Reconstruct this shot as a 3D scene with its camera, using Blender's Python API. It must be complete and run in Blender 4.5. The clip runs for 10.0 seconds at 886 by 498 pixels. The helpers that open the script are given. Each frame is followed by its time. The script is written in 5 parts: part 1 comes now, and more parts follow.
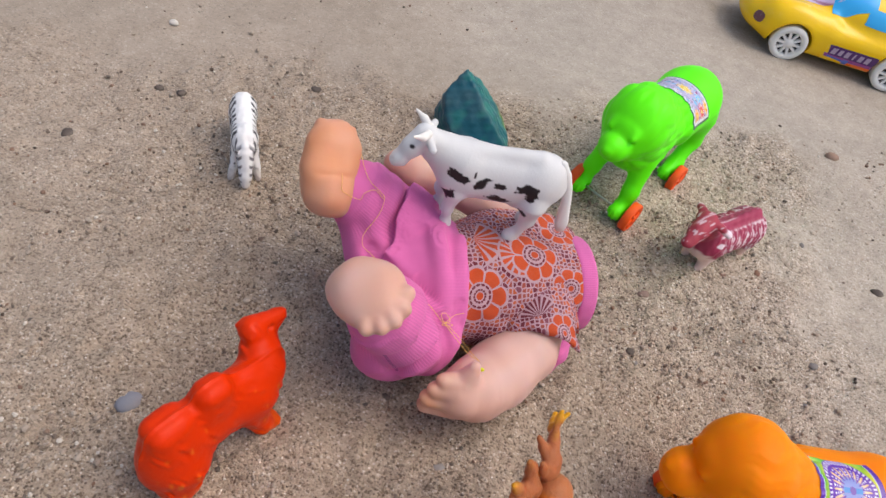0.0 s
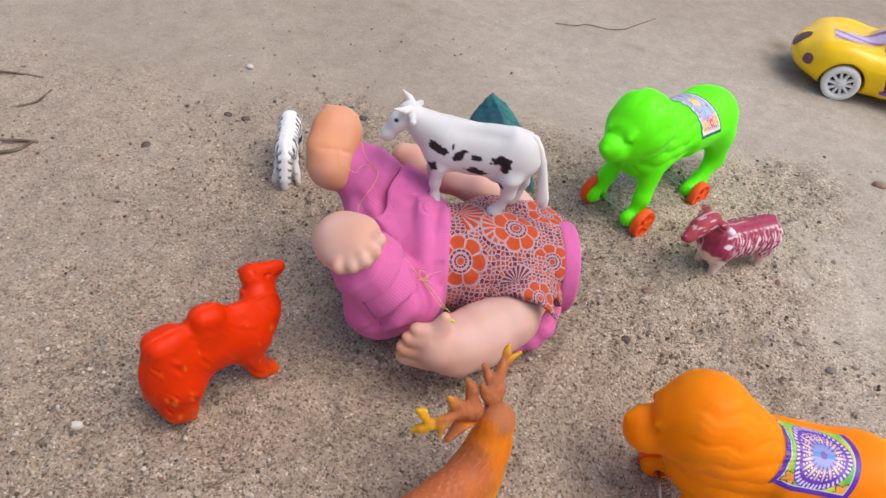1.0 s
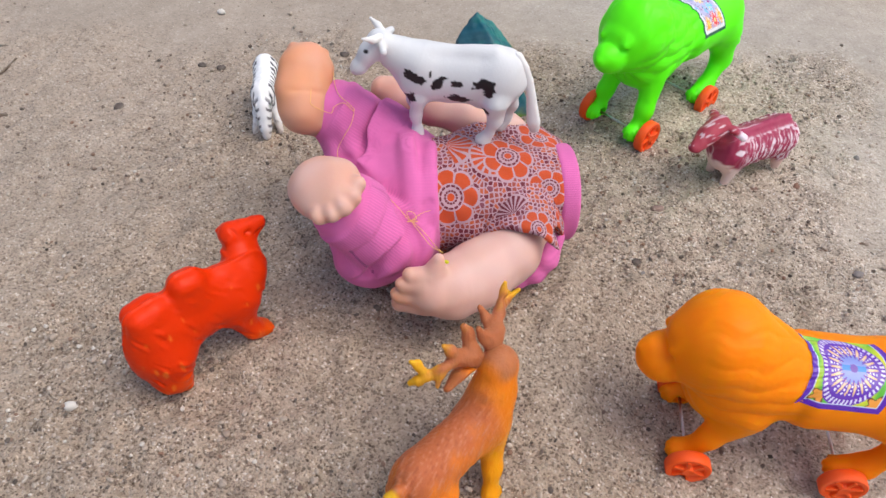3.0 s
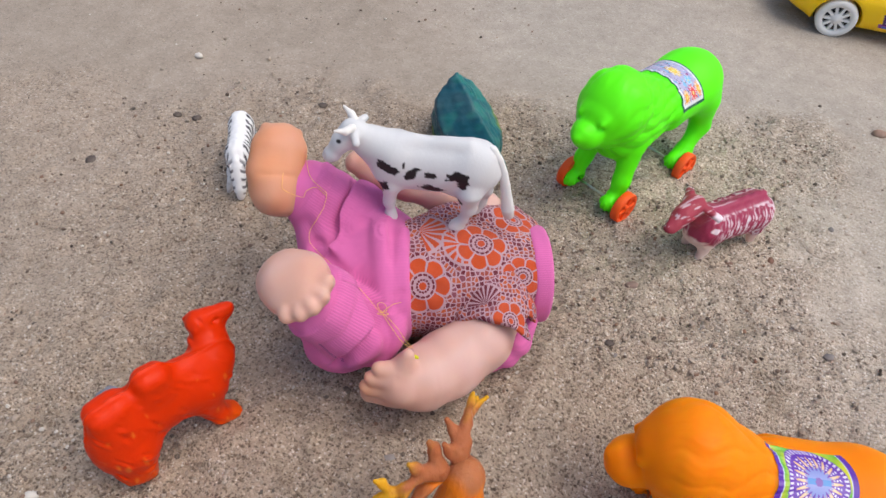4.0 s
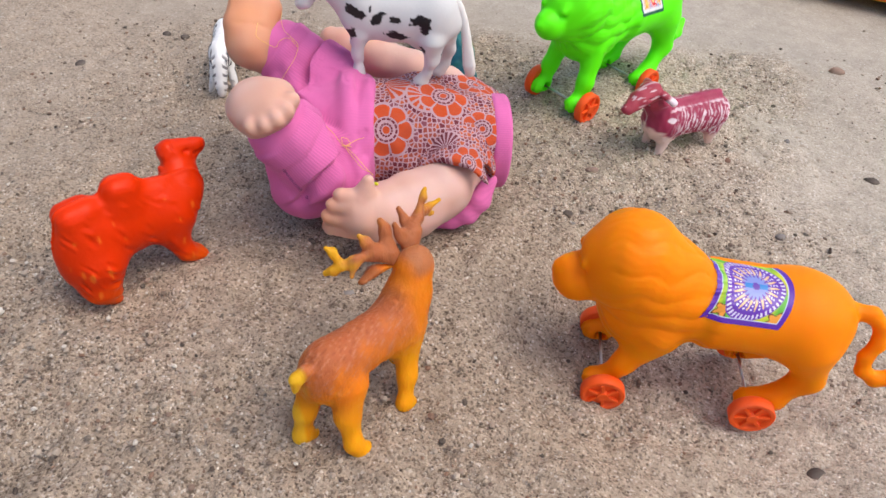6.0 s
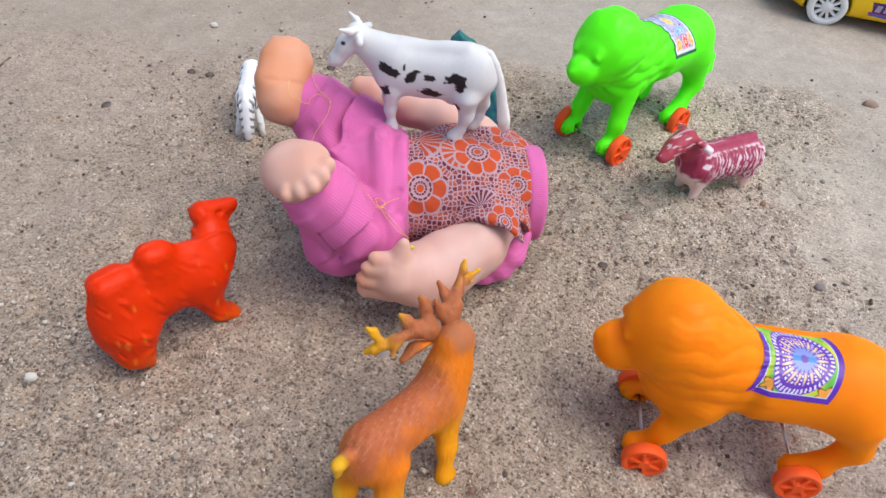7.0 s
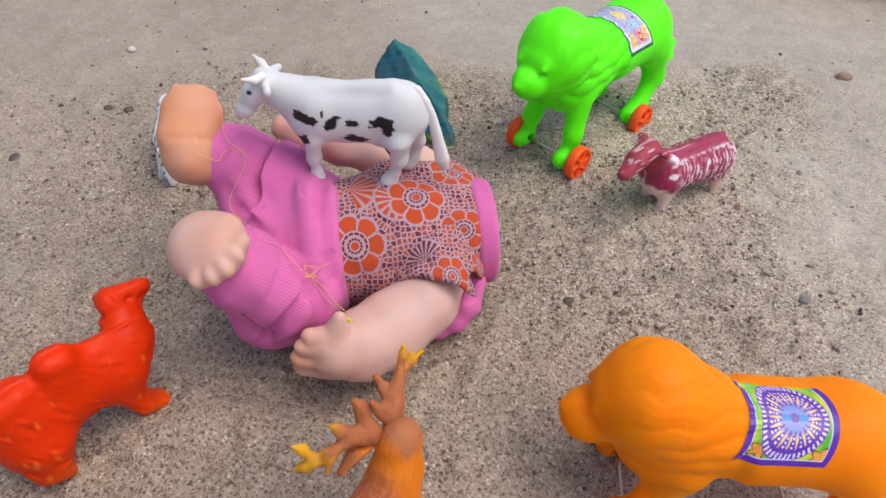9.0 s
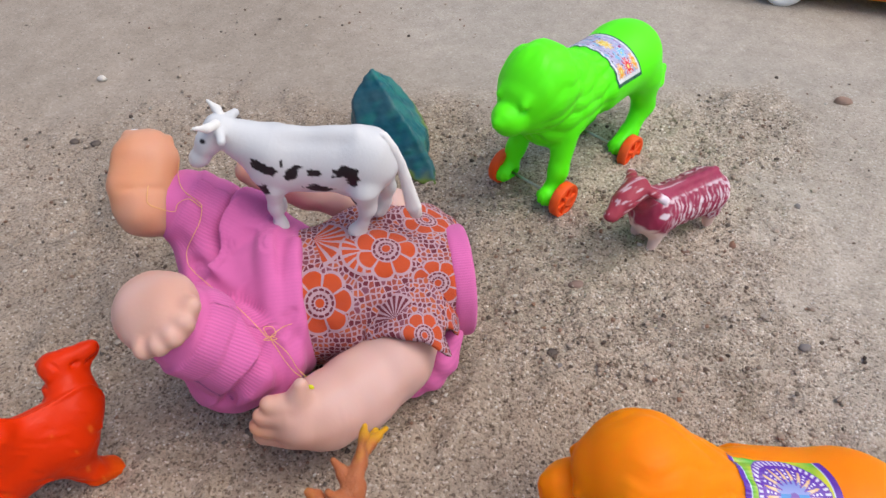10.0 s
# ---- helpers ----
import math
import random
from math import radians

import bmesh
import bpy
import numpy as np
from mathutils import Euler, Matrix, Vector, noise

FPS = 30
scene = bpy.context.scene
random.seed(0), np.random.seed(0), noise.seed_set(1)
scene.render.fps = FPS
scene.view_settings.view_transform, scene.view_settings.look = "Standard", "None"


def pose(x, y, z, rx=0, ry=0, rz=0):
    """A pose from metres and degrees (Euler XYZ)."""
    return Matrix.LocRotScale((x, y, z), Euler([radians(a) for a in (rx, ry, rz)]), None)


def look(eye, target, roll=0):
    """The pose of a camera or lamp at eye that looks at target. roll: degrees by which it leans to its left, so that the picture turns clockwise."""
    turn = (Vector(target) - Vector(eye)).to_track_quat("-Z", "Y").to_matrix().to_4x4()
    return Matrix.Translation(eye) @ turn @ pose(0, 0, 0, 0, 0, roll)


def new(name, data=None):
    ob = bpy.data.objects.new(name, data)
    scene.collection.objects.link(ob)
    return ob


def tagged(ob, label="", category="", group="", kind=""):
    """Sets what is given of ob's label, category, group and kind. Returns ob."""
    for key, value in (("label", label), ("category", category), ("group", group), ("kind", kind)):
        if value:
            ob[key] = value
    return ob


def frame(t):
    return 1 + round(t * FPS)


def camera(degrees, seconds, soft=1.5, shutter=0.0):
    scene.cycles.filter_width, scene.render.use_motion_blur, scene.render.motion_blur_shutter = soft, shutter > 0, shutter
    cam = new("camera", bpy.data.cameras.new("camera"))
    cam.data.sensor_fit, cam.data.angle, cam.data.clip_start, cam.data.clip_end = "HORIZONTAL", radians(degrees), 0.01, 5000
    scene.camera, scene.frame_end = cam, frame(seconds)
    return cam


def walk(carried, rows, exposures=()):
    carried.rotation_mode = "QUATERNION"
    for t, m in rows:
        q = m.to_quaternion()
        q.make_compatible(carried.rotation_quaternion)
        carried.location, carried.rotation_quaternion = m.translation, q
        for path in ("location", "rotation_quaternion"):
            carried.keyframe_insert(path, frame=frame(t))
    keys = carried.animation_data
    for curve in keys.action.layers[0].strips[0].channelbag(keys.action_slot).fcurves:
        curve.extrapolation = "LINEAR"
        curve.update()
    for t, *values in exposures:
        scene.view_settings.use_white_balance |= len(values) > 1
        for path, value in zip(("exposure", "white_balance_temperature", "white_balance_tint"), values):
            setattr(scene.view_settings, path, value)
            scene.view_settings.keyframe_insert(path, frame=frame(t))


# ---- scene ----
cam = camera(62.2, 10.0)
PATH = [
    (0, (0.237, 0.225, 0.35), (0.119, 1.57, -1.125), 17.9),
    (0.2, (0.2405, 0.2284, 0.3264), (0.0431, 1.5413, -1.1693), 16.27),
    (0.5, (0.268, 0.225, 0.331), (-0.001, 1.534, -1.157), 16.1),
    (0.8, (0.3067, 0.2035, 0.3417), (-0.1346, 1.576, -1.0444), 10.62),
    (1, (0.337, 0.182, 0.337), (-0.192, 1.579, -0.993), 8.2),
    (1.2, (0.3581, 0.1903, 0.3286), (-0.1462, 1.5562, -1.0425), 6.09),
    (1.5, (0.358, 0.189, 0.331), (-0.154, 1.521, -1.07), 5.3),
    (1.7, (0.352, 0.19, 0.3249), (-0.1758, 1.492, -1.0986), 5.36),
    (2, (0.347, 0.202, 0.327), (-0.173, 1.474, -1.125), 2.8),
    (2.2, (0.349, 0.202, 0.322), (-0.152, 1.469, -1.142), 2.8),
    (3.3, (0.336, 0.215, 0.323), (-0.211, 1.469, -1.137), 0.3),
    (3.5, (0.319, 0.227, 0.333), (-0.248, 1.463, -1.133), -0.1),
    (3.8, (0.317, 0.2483, 0.3597), (-0.1748, 1.5317, -1.0932), 3.04),
    (4, (0.334, 0.244, 0.353), (-0.144, 1.512, -1.118), 3.8),
    (4.2, (0.3432, 0.2397, 0.3425), (-0.1674, 1.4784, -1.1424), 2.66),
    (4.5, (0.369, 0.229, 0.346), (-0.19, 1.476, -1.114), 2.5),
    (4.7, (0.403, 0.2183, 0.3417), (-0.1808, 1.4783, -1.0976), 0.7),
    (5, (0.425, 0.207, 0.345), (-0.127, 1.488, -1.088), 0.8),
    (5.2, (0.4256, 0.1828, 0.3236), (-0.159, 1.5321, -1.032), 2.97),
    (5.5, (0.402, 0.168, 0.284), (-0.125, 1.528, -1.084), 4.7),
    (5.7, (0.395, 0.167, 0.284), (-0.128, 1.547, -1.066), 5.1),
    (6.8, (0.377, 0.183, 0.3), (-0.152, 1.542, -1.069), 4.4),
    (7, (0.368, 0.187, 0.305), (-0.178, 1.547, -1.055), 4.1),
    (7.5, (0.348, 0.194, 0.32), (-0.235, 1.551, -1.029), 2.1),
    (8, (0.344, 0.235, 0.326), (-0.21, 1.572, -1.054), -0.1),
    (8.2, (0.3388, 0.2383, 0.3334), (-0.2419, 1.5878, -1.0237), -1.54),
    (8.4, (0.342, 0.239, 0.326), (-0.18, 1.575, -1.068), -0.7),
    (8.5, (0.342, 0.238, 0.324), (-0.161, 1.575, -1.076), 0.4),
    (9, (0.363, 0.252, 0.31), (-0.117, 1.564, -1.121), -0.0),
    (9.5, (0.366, 0.27, 0.308), (-0.131, 1.578, -1.121), -1.0),
    (9.7, (0.3614, 0.2825, 0.3168), (-0.1354, 1.5731, -1.1281), -0.42),
    (10, (0.364, 0.287, 0.308), (-0.122, 1.609, -1.112), -0.6),
]
EXPOSURES = [(0, 0.30, 6500, 10), (0.5, 0.31, 6500, 10), (1, 0.37, 6500, 10), (2, 0.41, 6500, 10), (3.5, 0.47, 6150, 8), (4, 0.30, 6300, 9), (4.5, 0.38, 6250, 9), (5, 0.33, 6450, 10), (5.5, 0.48, 6550, 10), (7, 0.48, 6080, 7), (7.5, 0.45, 6100, 7), (8.5, 0.35, 6250, 9), (10, 0.26, 6200, 9)]
walk(cam, [(t, look(eye, target, roll)) for t, eye, target, roll in PATH], EXPOSURES)

# ---- light ----
SUN_UP, SUN_TURN = 64.0, 82.0
world = bpy.data.worlds.new("overcast_sky")
scene.world = world
world.use_nodes = True
wn = world.node_tree
sky = wn.nodes.new("ShaderNodeTexSky")
sky.sky_type, sky.sun_disc = "NISHITA", False
sky.sun_elevation, sky.sun_rotation = radians(SUN_UP), radians(SUN_TURN)
sky.air_density, sky.dust_density, sky.ozone_density = 1.0, 4.0, 1.0
wn.links.new(sky.outputs[0], wn.nodes["Background"].inputs["Color"])
wn.nodes["Background"].inputs["Strength"].default_value = 0.14
sun = new("sun", bpy.data.lights.new("sun", "SUN"))
sun.data.energy, sun.data.angle, sun.data.color = 1.1, radians(46), (1.0, 0.93, 0.84)
_a, _e = radians(SUN_TURN), radians(SUN_UP)
sun.matrix_world = look((math.sin(_a) * math.cos(_e) * 3, math.cos(_a) * math.cos(_e) * 3, math.sin(_e) * 3), (0, 0, 0))


# ---- materials ----
def nodes_of(name):
    m = bpy.data.materials.new(name)
    m.use_nodes = True
    t = m.node_tree
    return m, t, t.nodes["Principled BSDF"]


def node(t, kind, **values):
    n = t.nodes.new(kind)
    for key, value in values.items():
        n.inputs[key.replace("_", " ")].default_value = value
    return n


def calc(t, op, a, b=0.0, c=0.0):
    n = t.nodes.new("ShaderNodeMath")
    n.operation = op
    for i, v in enumerate((a, b, c)):
        if isinstance(v, (int, float)):
            n.inputs[i].default_value = v
        else:
            t.links.new(v, n.inputs[i])
    return n.outputs[0]


def blend(t, fac, a, b, how="MIX"):
    n = t.nodes.new("ShaderNodeMix")
    n.data_type, n.blend_type = "RGBA", how
    for i, v in ((0, fac), (6, a), (7, b)):
        if isinstance(v, (int, float)):
            n.inputs[i].default_value = v
        elif isinstance(v, tuple):
            n.inputs[i].default_value = (*v, 1.0)[:4]
        else:
            t.links.new(v, n.inputs[i])
    return n.outputs[2]


def noise_of(t, scale, detail=3.0, rough=0.5, coords=None, stretch=None):
    if coords is None:
        coords = t.nodes.new("ShaderNodeTexCoord").outputs["Object"]
    if stretch:
        mp = t.nodes.new("ShaderNodeMapping")
        mp.inputs["Scale"].default_value = stretch
        t.links.new(coords, mp.inputs["Vector"])
        coords = mp.outputs[0]
    n = node(t, "ShaderNodeTexNoise", Scale=scale, Detail=detail, Roughness=rough)
    t.links.new(coords, n.inputs["Vector"])
    return n.outputs["Fac"]


def ramp(t, fac, stops):
    n = t.nodes.new("ShaderNodeValToRGB")
    e = n.color_ramp.elements
    while len(e) < len(stops):
        e.new(0.5)
    for el, (pos, col) in zip(e, stops):
        el.position, el.color = pos, (*col, 1.0)
    t.links.new(fac, n.inputs[0])
    return n.outputs[0]


def relief(t, bsdf, height, distance, strength=1.0):
    b = node(t, "ShaderNodeBump", Strength=strength, Distance=distance)
    t.links.new(height, b.inputs["Height"])
    t.links.new(b.outputs[0], bsdf.inputs["Normal"])


def plastic(name, colour=None, rough=0.4, grain=900.0, depth=0.00008, wear=0.12, glow=0.0, coat=0.0, stretch=None, gloss=0.22, deep=0.012):
    """Moulded plastic: the colour, or the painted tint of the mesh; fine relief, dull and dusty patches."""
    m, t, p = nodes_of(name)
    if colour is None:
        at = t.nodes.new("ShaderNodeAttribute")
        at.attribute_name = "tint"
        base = at.outputs["Color"]
    else:
        rgb = t.nodes.new("ShaderNodeRGB")
        rgb.outputs[0].default_value = (*colour, 1)
        base = rgb.outputs[0]
    big = noise_of(t, 60.0, 4.0)
    dust = ramp(t, big, [(0.42, (0, 0, 0)), (0.75, (1, 1, 1))])
    base = blend(t, calc(t, "MULTIPLY", dust, wear), base, (0.46, 0.40, 0.33))
    t.links.new(base, p.inputs["Base Color"])
    t.links.new(calc(t, "MULTIPLY_ADD", big, 0.25, rough - 0.1), p.inputs["Roughness"])
    p.inputs["Specular IOR Level"].default_value = gloss
    p.inputs["Coat Weight"].default_value = coat
    if glow:
        p.inputs["Subsurface Weight"].default_value = glow
        p.inputs["Subsurface Radius"].default_value = (1.0, 0.5, 0.25)
        p.inputs["Subsurface Scale"].default_value = deep
    relief(t, p, noise_of(t, grain, 3.0, 0.6, stretch=stretch), depth)
    return m


def sand():
    """Coarse sand over trodden earth: pale fines, grains of many colours, dark and white specks; a bare compact part."""
    m, t, p = nodes_of("sand")
    co = t.nodes.new("ShaderNodeTexCoord").outputs["Object"]
    at = t.nodes.new("ShaderNodeAttribute")
    at.attribute_name = "coarse"
    coarse = at.outputs["Fac"]

    def cells(scale):
        v = node(t, "ShaderNodeTexVoronoi", Scale=scale)
        t.links.new(co, v.inputs["Vector"])
        c = t.nodes.new("ShaderNodeSeparateColor")
        t.links.new(v.outputs["Color"], c.inputs[0])
        return v.outputs["Distance"], c.outputs[0], c.outputs[1]

    d1, c1, _ = cells(820.0)
    grain = ramp(t, c1, [(0.0, (0.05, 0.038, 0.03)), (0.07, (0.17, 0.13, 0.10)), (0.13, (0.41, 0.335, 0.262)), (0.6, (0.52, 0.43, 0.345)), (0.9, (0.62, 0.53, 0.435)), (1.0, (0.94, 0.88, 0.80))])
    d2, c2, k2 = cells(330.0)
    d3, c3, k3 = cells(560.0)
    patchy = ramp(t, noise_of(t, 28.0, 4.0, 0.6, co), [(0.3, (0.35, 0.35, 0.35)), (0.7, (1, 1, 1))])
    dark2 = calc(t, "MULTIPLY", calc(t, "LESS_THAN", d2, calc(t, "MULTIPLY_ADD", k2, 0.3, 0.1)), calc(t, "GREATER_THAN", c2, 0.85))
    dark3 = calc(t, "MULTIPLY", calc(t, "LESS_THAN", d3, 0.36), calc(t, "GREATER_THAN", c3, 0.82))
    white3 = calc(t, "MULTIPLY", calc(t, "LESS_THAN", d3, 0.30), calc(t, "LESS_THAN", c3, 0.05))
    fine = ramp(t, noise_of(t, 1300.0, 5.0, 0.7, co), [(0.3, (0.36, 0.302, 0.241)), (0.7, (0.485, 0.415, 0.34))])
    stain = ramp(t, noise_of(t, 7.0, 6.0, 0.6, co), [(0.32, (0.90, 0.89, 0.875)), (0.66, (1.04, 1.03, 1.02))])
    blotch = ramp(t, noise_of(t, 55.0, 5.0, 0.65, co), [(0.28, (0.84, 0.83, 0.815)), (0.7, (1.06, 1.06, 1.055))])
    clod = ramp(t, noise_of(t, 160.0, 3.0, 0.6, co), [(0.30, (0.80, 0.78, 0.76)), (0.45, (1.04, 1.04, 1.04)), (0.72, (1.12, 1.12, 1.12))])
    bare = blend(t, 0.18, blend(t, 0.35, fine, (0.385, 0.355, 0.325)), grain)
    col = blend(t, coarse, bare, blend(t, 0.52, blend(t, 1.0, fine, (1.09, 1.03, 0.985), "MULTIPLY"), grain))
    much = calc(t, "MULTIPLY_ADD", coarse, 0.82, 0.06)
    col = blend(t, calc(t, "MULTIPLY", calc(t, "MULTIPLY", dark3, patchy), much), col, (0.125, 0.09, 0.07))
    col = blend(t, calc(t, "MULTIPLY", calc(t, "MULTIPLY", dark2, patchy), calc(t, "MULTIPLY_ADD", coarse, 0.75, 0.10)), col, (0.12, 0.085, 0.065))
    col = blend(t, calc(t, "MULTIPLY", white3, much), col, (0.84, 0.79, 0.73))
    col = blend(t, 1.0, blend(t, 1.0, col, stain, "MULTIPLY"), blotch, "MULTIPLY")
    col = blend(t, calc(t, "MULTIPLY_ADD", coarse, 0.8, 0.15), col, blend(t, 1.0, col, clod, "MULTIPLY"))
    # Shade between grains and bright glints on them, painted as flecks of colour
    shade_flecks = ramp(t, noise_of(t, 600.0, 2.0, 0.55, co), [(0.34, (0.46, 0.425, 0.40)), (0.42, (1.0, 1.0, 1.0)), (0.60, (1.06, 1.06, 1.06)), (0.68, (1.30, 1.30, 1.30))])
    # Wider shaded gaps between clumps, likewise only a darker colour
    shade_gaps = ramp(t, noise_of(t, 330.0, 3.0, 0.6, co), [(0.32, (0.52, 0.475, 0.445)), (0.38, (1.03, 1.03, 1.03))])
    col = blend(t, calc(t, "MULTIPLY_ADD", coarse, 0.85, 0.10), col, blend(t, 1.0, blend(t, 1.0, col, shade_flecks, "MULTIPLY"), shade_gaps, "MULTIPLY"))
    # Greyer earth to the right, with the uneven light across the ground painted in
    pale_light = t.nodes.new("ShaderNodeAttribute")
    pale_light.attribute_name = "pale_light"
    col = blend(t, 1.0, col, ramp(t, pale_light.outputs["Fac"], [(0.0, (0.84, 0.82, 0.80)), (1.0, (0.99, 1.02, 1.04))]), "MULTIPLY")
    # Soft stains and painted shade, both mixed in as one dark brown
    stain_shade = t.nodes.new("ShaderNodeAttribute")
    stain_shade.attribute_name = "stain_shade"
    col = blend(t, calc(t, "MULTIPLY", stain_shade.outputs["Fac"], 0.95), col, (0.15, 0.12, 0.075))
    t.links.new(col, p.inputs["Base Color"])
    p.inputs["Roughness"].default_value = 0.93
    p.inputs["Specular IOR Level"].default_value = 0.2
    h = calc(t, "MULTIPLY_ADD", d1, -0.6, calc(t, "MULTIPLY", noise_of(t, 420.0, 5.0, 0.7, co), 1.0))
    h = calc(t, "MULTIPLY_ADD", dark2, 0.5, h)
    relief(t, p, calc(t, "MULTIPLY", h, calc(t, "MULTIPLY_ADD", coarse, 0.85, 0.15)), 0.0017)
    return m


def knit(name, colour):
    """Pink ribbed jersey: fine ribs along the leg, lint and soft fading."""
    m, t, p = nodes_of(name)
    at = t.nodes.new("ShaderNodeAttribute")
    at.attribute_name = "cloth"
    sep = t.nodes.new("ShaderNodeSeparateXYZ")
    t.links.new(at.outputs["Vector"], sep.inputs[0])
    rib = calc(t, "MULTIPLY", calc(t, "SINE", calc(t, "MULTIPLY", sep.outputs[0], 4500.0)), sep.outputs[2])
    seam = calc(t, "MULTIPLY", calc(t, "LESS_THAN", calc(t, "ABSOLUTE", sep.outputs[1]), 0.0011), calc(t, "GREATER_THAN", calc(t, "SINE", calc(t, "MULTIPLY", noise_of(t, 400.0), 60.0)), -0.4))
    fade = noise_of(t, 70.0, 4.0)
    base = blend(t, fade, tuple(c * 0.80 for c in colour), tuple(min(1, c * 1.12) for c in colour))
    base = blend(t, calc(t, "MULTIPLY_ADD", rib, 0.17, 0.13), base, tuple(c * 0.55 for c in colour))
    base = blend(t, calc(t, "MULTIPLY", seam, 0.7), base, (0.16, 0.03, 0.14))
    t.links.new(base, p.inputs["Base Color"])
    p.inputs["Roughness"].default_value = 0.9
    p.inputs["Sheen Weight"].default_value = 0.1
    p.inputs["Specular IOR Level"].default_value = 0.15
    relief(t, p, calc(t, "ADD", calc(t, "MULTIPLY", rib, 0.4), noise_of(t, 2500.0, 2.0)), 0.00016)
    return m


def printed_cotton(name, flowers, fans):
    """White lace print on plum cotton with orange flowers; flowers: centre and radius on the cloth, in metres."""
    m, t, p = nodes_of(name)
    at = t.nodes.new("ShaderNodeAttribute")
    at.attribute_name = "cloth"
    uv = at.outputs["Vector"]

    def vec(op, a, b):
        n = t.nodes.new("ShaderNodeVectorMath")
        n.operation = op
        t.links.new(a, n.inputs[0])
        if isinstance(b, tuple):
            n.inputs[1].default_value = b
        elif b is not None:
            t.links.new(b, n.inputs[1])
        return n

    best, where = None, None
    for u, w, r in flowers:
        d = vec("MULTIPLY", vec("SUBTRACT", uv, (u, w, 0)).outputs[0], (1 / r, 1 / r, 0)).outputs[0]
        ln = vec("LENGTH", d, None).outputs["Value"]
        if best is None:
            best, where = ln, d
            continue
        near = calc(t, "LESS_THAN", ln, best)
        mx = t.nodes.new("ShaderNodeMix")
        mx.data_type = "VECTOR"
        t.links.new(near, mx.inputs[0])
        t.links.new(where, mx.inputs[4])
        t.links.new(d, mx.inputs[5])
        where, best = mx.outputs[1], calc(t, "MINIMUM", best, ln)
    sep = t.nodes.new("ShaderNodeSeparateXYZ")
    t.links.new(where, sep.inputs[0])
    ang = calc(t, "ARCTAN2", sep.outputs[1], sep.outputs[0])
    lobes = calc(t, "ABSOLUTE", calc(t, "COSINE", calc(t, "MULTIPLY", ang, 3.5)))
    edge = calc(t, "MULTIPLY_ADD", calc(t, "POWER", lobes, 0.45), 0.26, 0.74)
    inside = calc(t, "SUBTRACT", edge, best)
    white, plum, orange = (0.62, 0.40, 0.445), (0.18, 0.016, 0.030), (0.70, 0.085, 0.006)
    vo = t.nodes.new("ShaderNodeTexVoronoi")
    vo.feature, vo.voronoi_dimensions = "DISTANCE_TO_EDGE", "2D"
    vo.inputs["Scale"].default_value = 400.0
    vo.inputs["Randomness"].default_value = 0.7
    t.links.new(uv, vo.inputs["Vector"])
    hue = node(t, "ShaderNodeTexVoronoi", Scale=400.0, Randomness=0.7)
    hue.voronoi_dimensions = "2D"
    t.links.new(uv, hue.inputs["Vector"])
    pick = t.nodes.new("ShaderNodeSeparateColor")
    t.links.new(hue.outputs["Color"], pick.inputs[0])
    spot = blend(t, calc(t, "GREATER_THAN", pick.outputs[0], 0.55), plum, (0.42, 0.075, 0.045))
    spot = blend(t, calc(t, "LESS_THAN", pick.outputs[1], 0.12), spot, (0.28, 0.07, 0.10))
    spot = blend(t, calc(t, "GREATER_THAN", pick.outputs[1], 0.80), spot, (0.62, 0.12, 0.03))
    net = blend(t, calc(t, "GREATER_THAN", vo.outputs["Distance"], calc(t, "MULTIPLY_ADD", pick.outputs[2], 0.09, 0.09)), white, spot)
    for u, w, r, turn, warm in fans:
        q = t.nodes.new("ShaderNodeSeparateXYZ")
        t.links.new(vec("MULTIPLY", vec("SUBTRACT", uv, (u, w, 0)).outputs[0], (1 / r, 1 / r, 0)).outputs[0], q.inputs[0])
        x, y = q.outputs[0], q.outputs[1]
        far = calc(t, "SQRT", calc(t, "ADD", calc(t, "MULTIPLY", x, x), calc(t, "MULTIPLY", y, y)))
        c, s = math.cos(turn), math.sin(turn)
        ax = calc(t, "ADD", calc(t, "MULTIPLY", x, c), calc(t, "MULTIPLY", y, s))
        ay = calc(t, "SUBTRACT", calc(t, "MULTIPLY", y, c), calc(t, "MULTIPLY", x, s))
        spread = calc(t, "ARCTAN2", ay, ax)
        inside_fan = calc(t, "MULTIPLY", calc(t, "LESS_THAN", far, 1.0), calc(t, "LESS_THAN", calc(t, "ABSOLUTE", spread), 1.25))
        blade = calc(t, "GREATER_THAN", calc(t, "SINE", calc(t, "MULTIPLY", spread, 17.0 if warm else 21.0)), -0.35 if warm else -0.1)
        blade = calc(t, "MULTIPLY", blade, calc(t, "LESS_THAN", far, 0.9))
        net = blend(t, inside_fan, net, blend(t, blade, white, orange if warm else plum))
    ring = calc(t, "SINE", calc(t, "MULTIPLY", best, 38.0))
    rays = calc(t, "SINE", calc(t, "MULTIPLY", ang, 13.0))
    heart = blend(t, calc(t, "GREATER_THAN", calc(t, "MULTIPLY", ring, calc(t, "MULTIPLY_ADD", rays, 0.5, 0.6)), 0.15), white, plum)
    heart = blend(t, calc(t, "LESS_THAN", best, 0.13), heart, orange)
    petal = blend(t, calc(t, "LESS_THAN", lobes, 0.2), orange, white)
    petal = blend(t, calc(t, "LESS_THAN", inside, 0.09), petal, white)
    flower = blend(t, calc(t, "LESS_THAN", best, 0.46), petal, heart)
    col = blend(t, calc(t, "GREATER_THAN", inside, 0.0), net, flower)
    fade = noise_of(t, 120.0, 3.0)
    col = blend(t, calc(t, "MULTIPLY", fade, 0.12), col, (0.6, 0.36, 0.42))
    t.links.new(col, p.inputs["Base Color"])
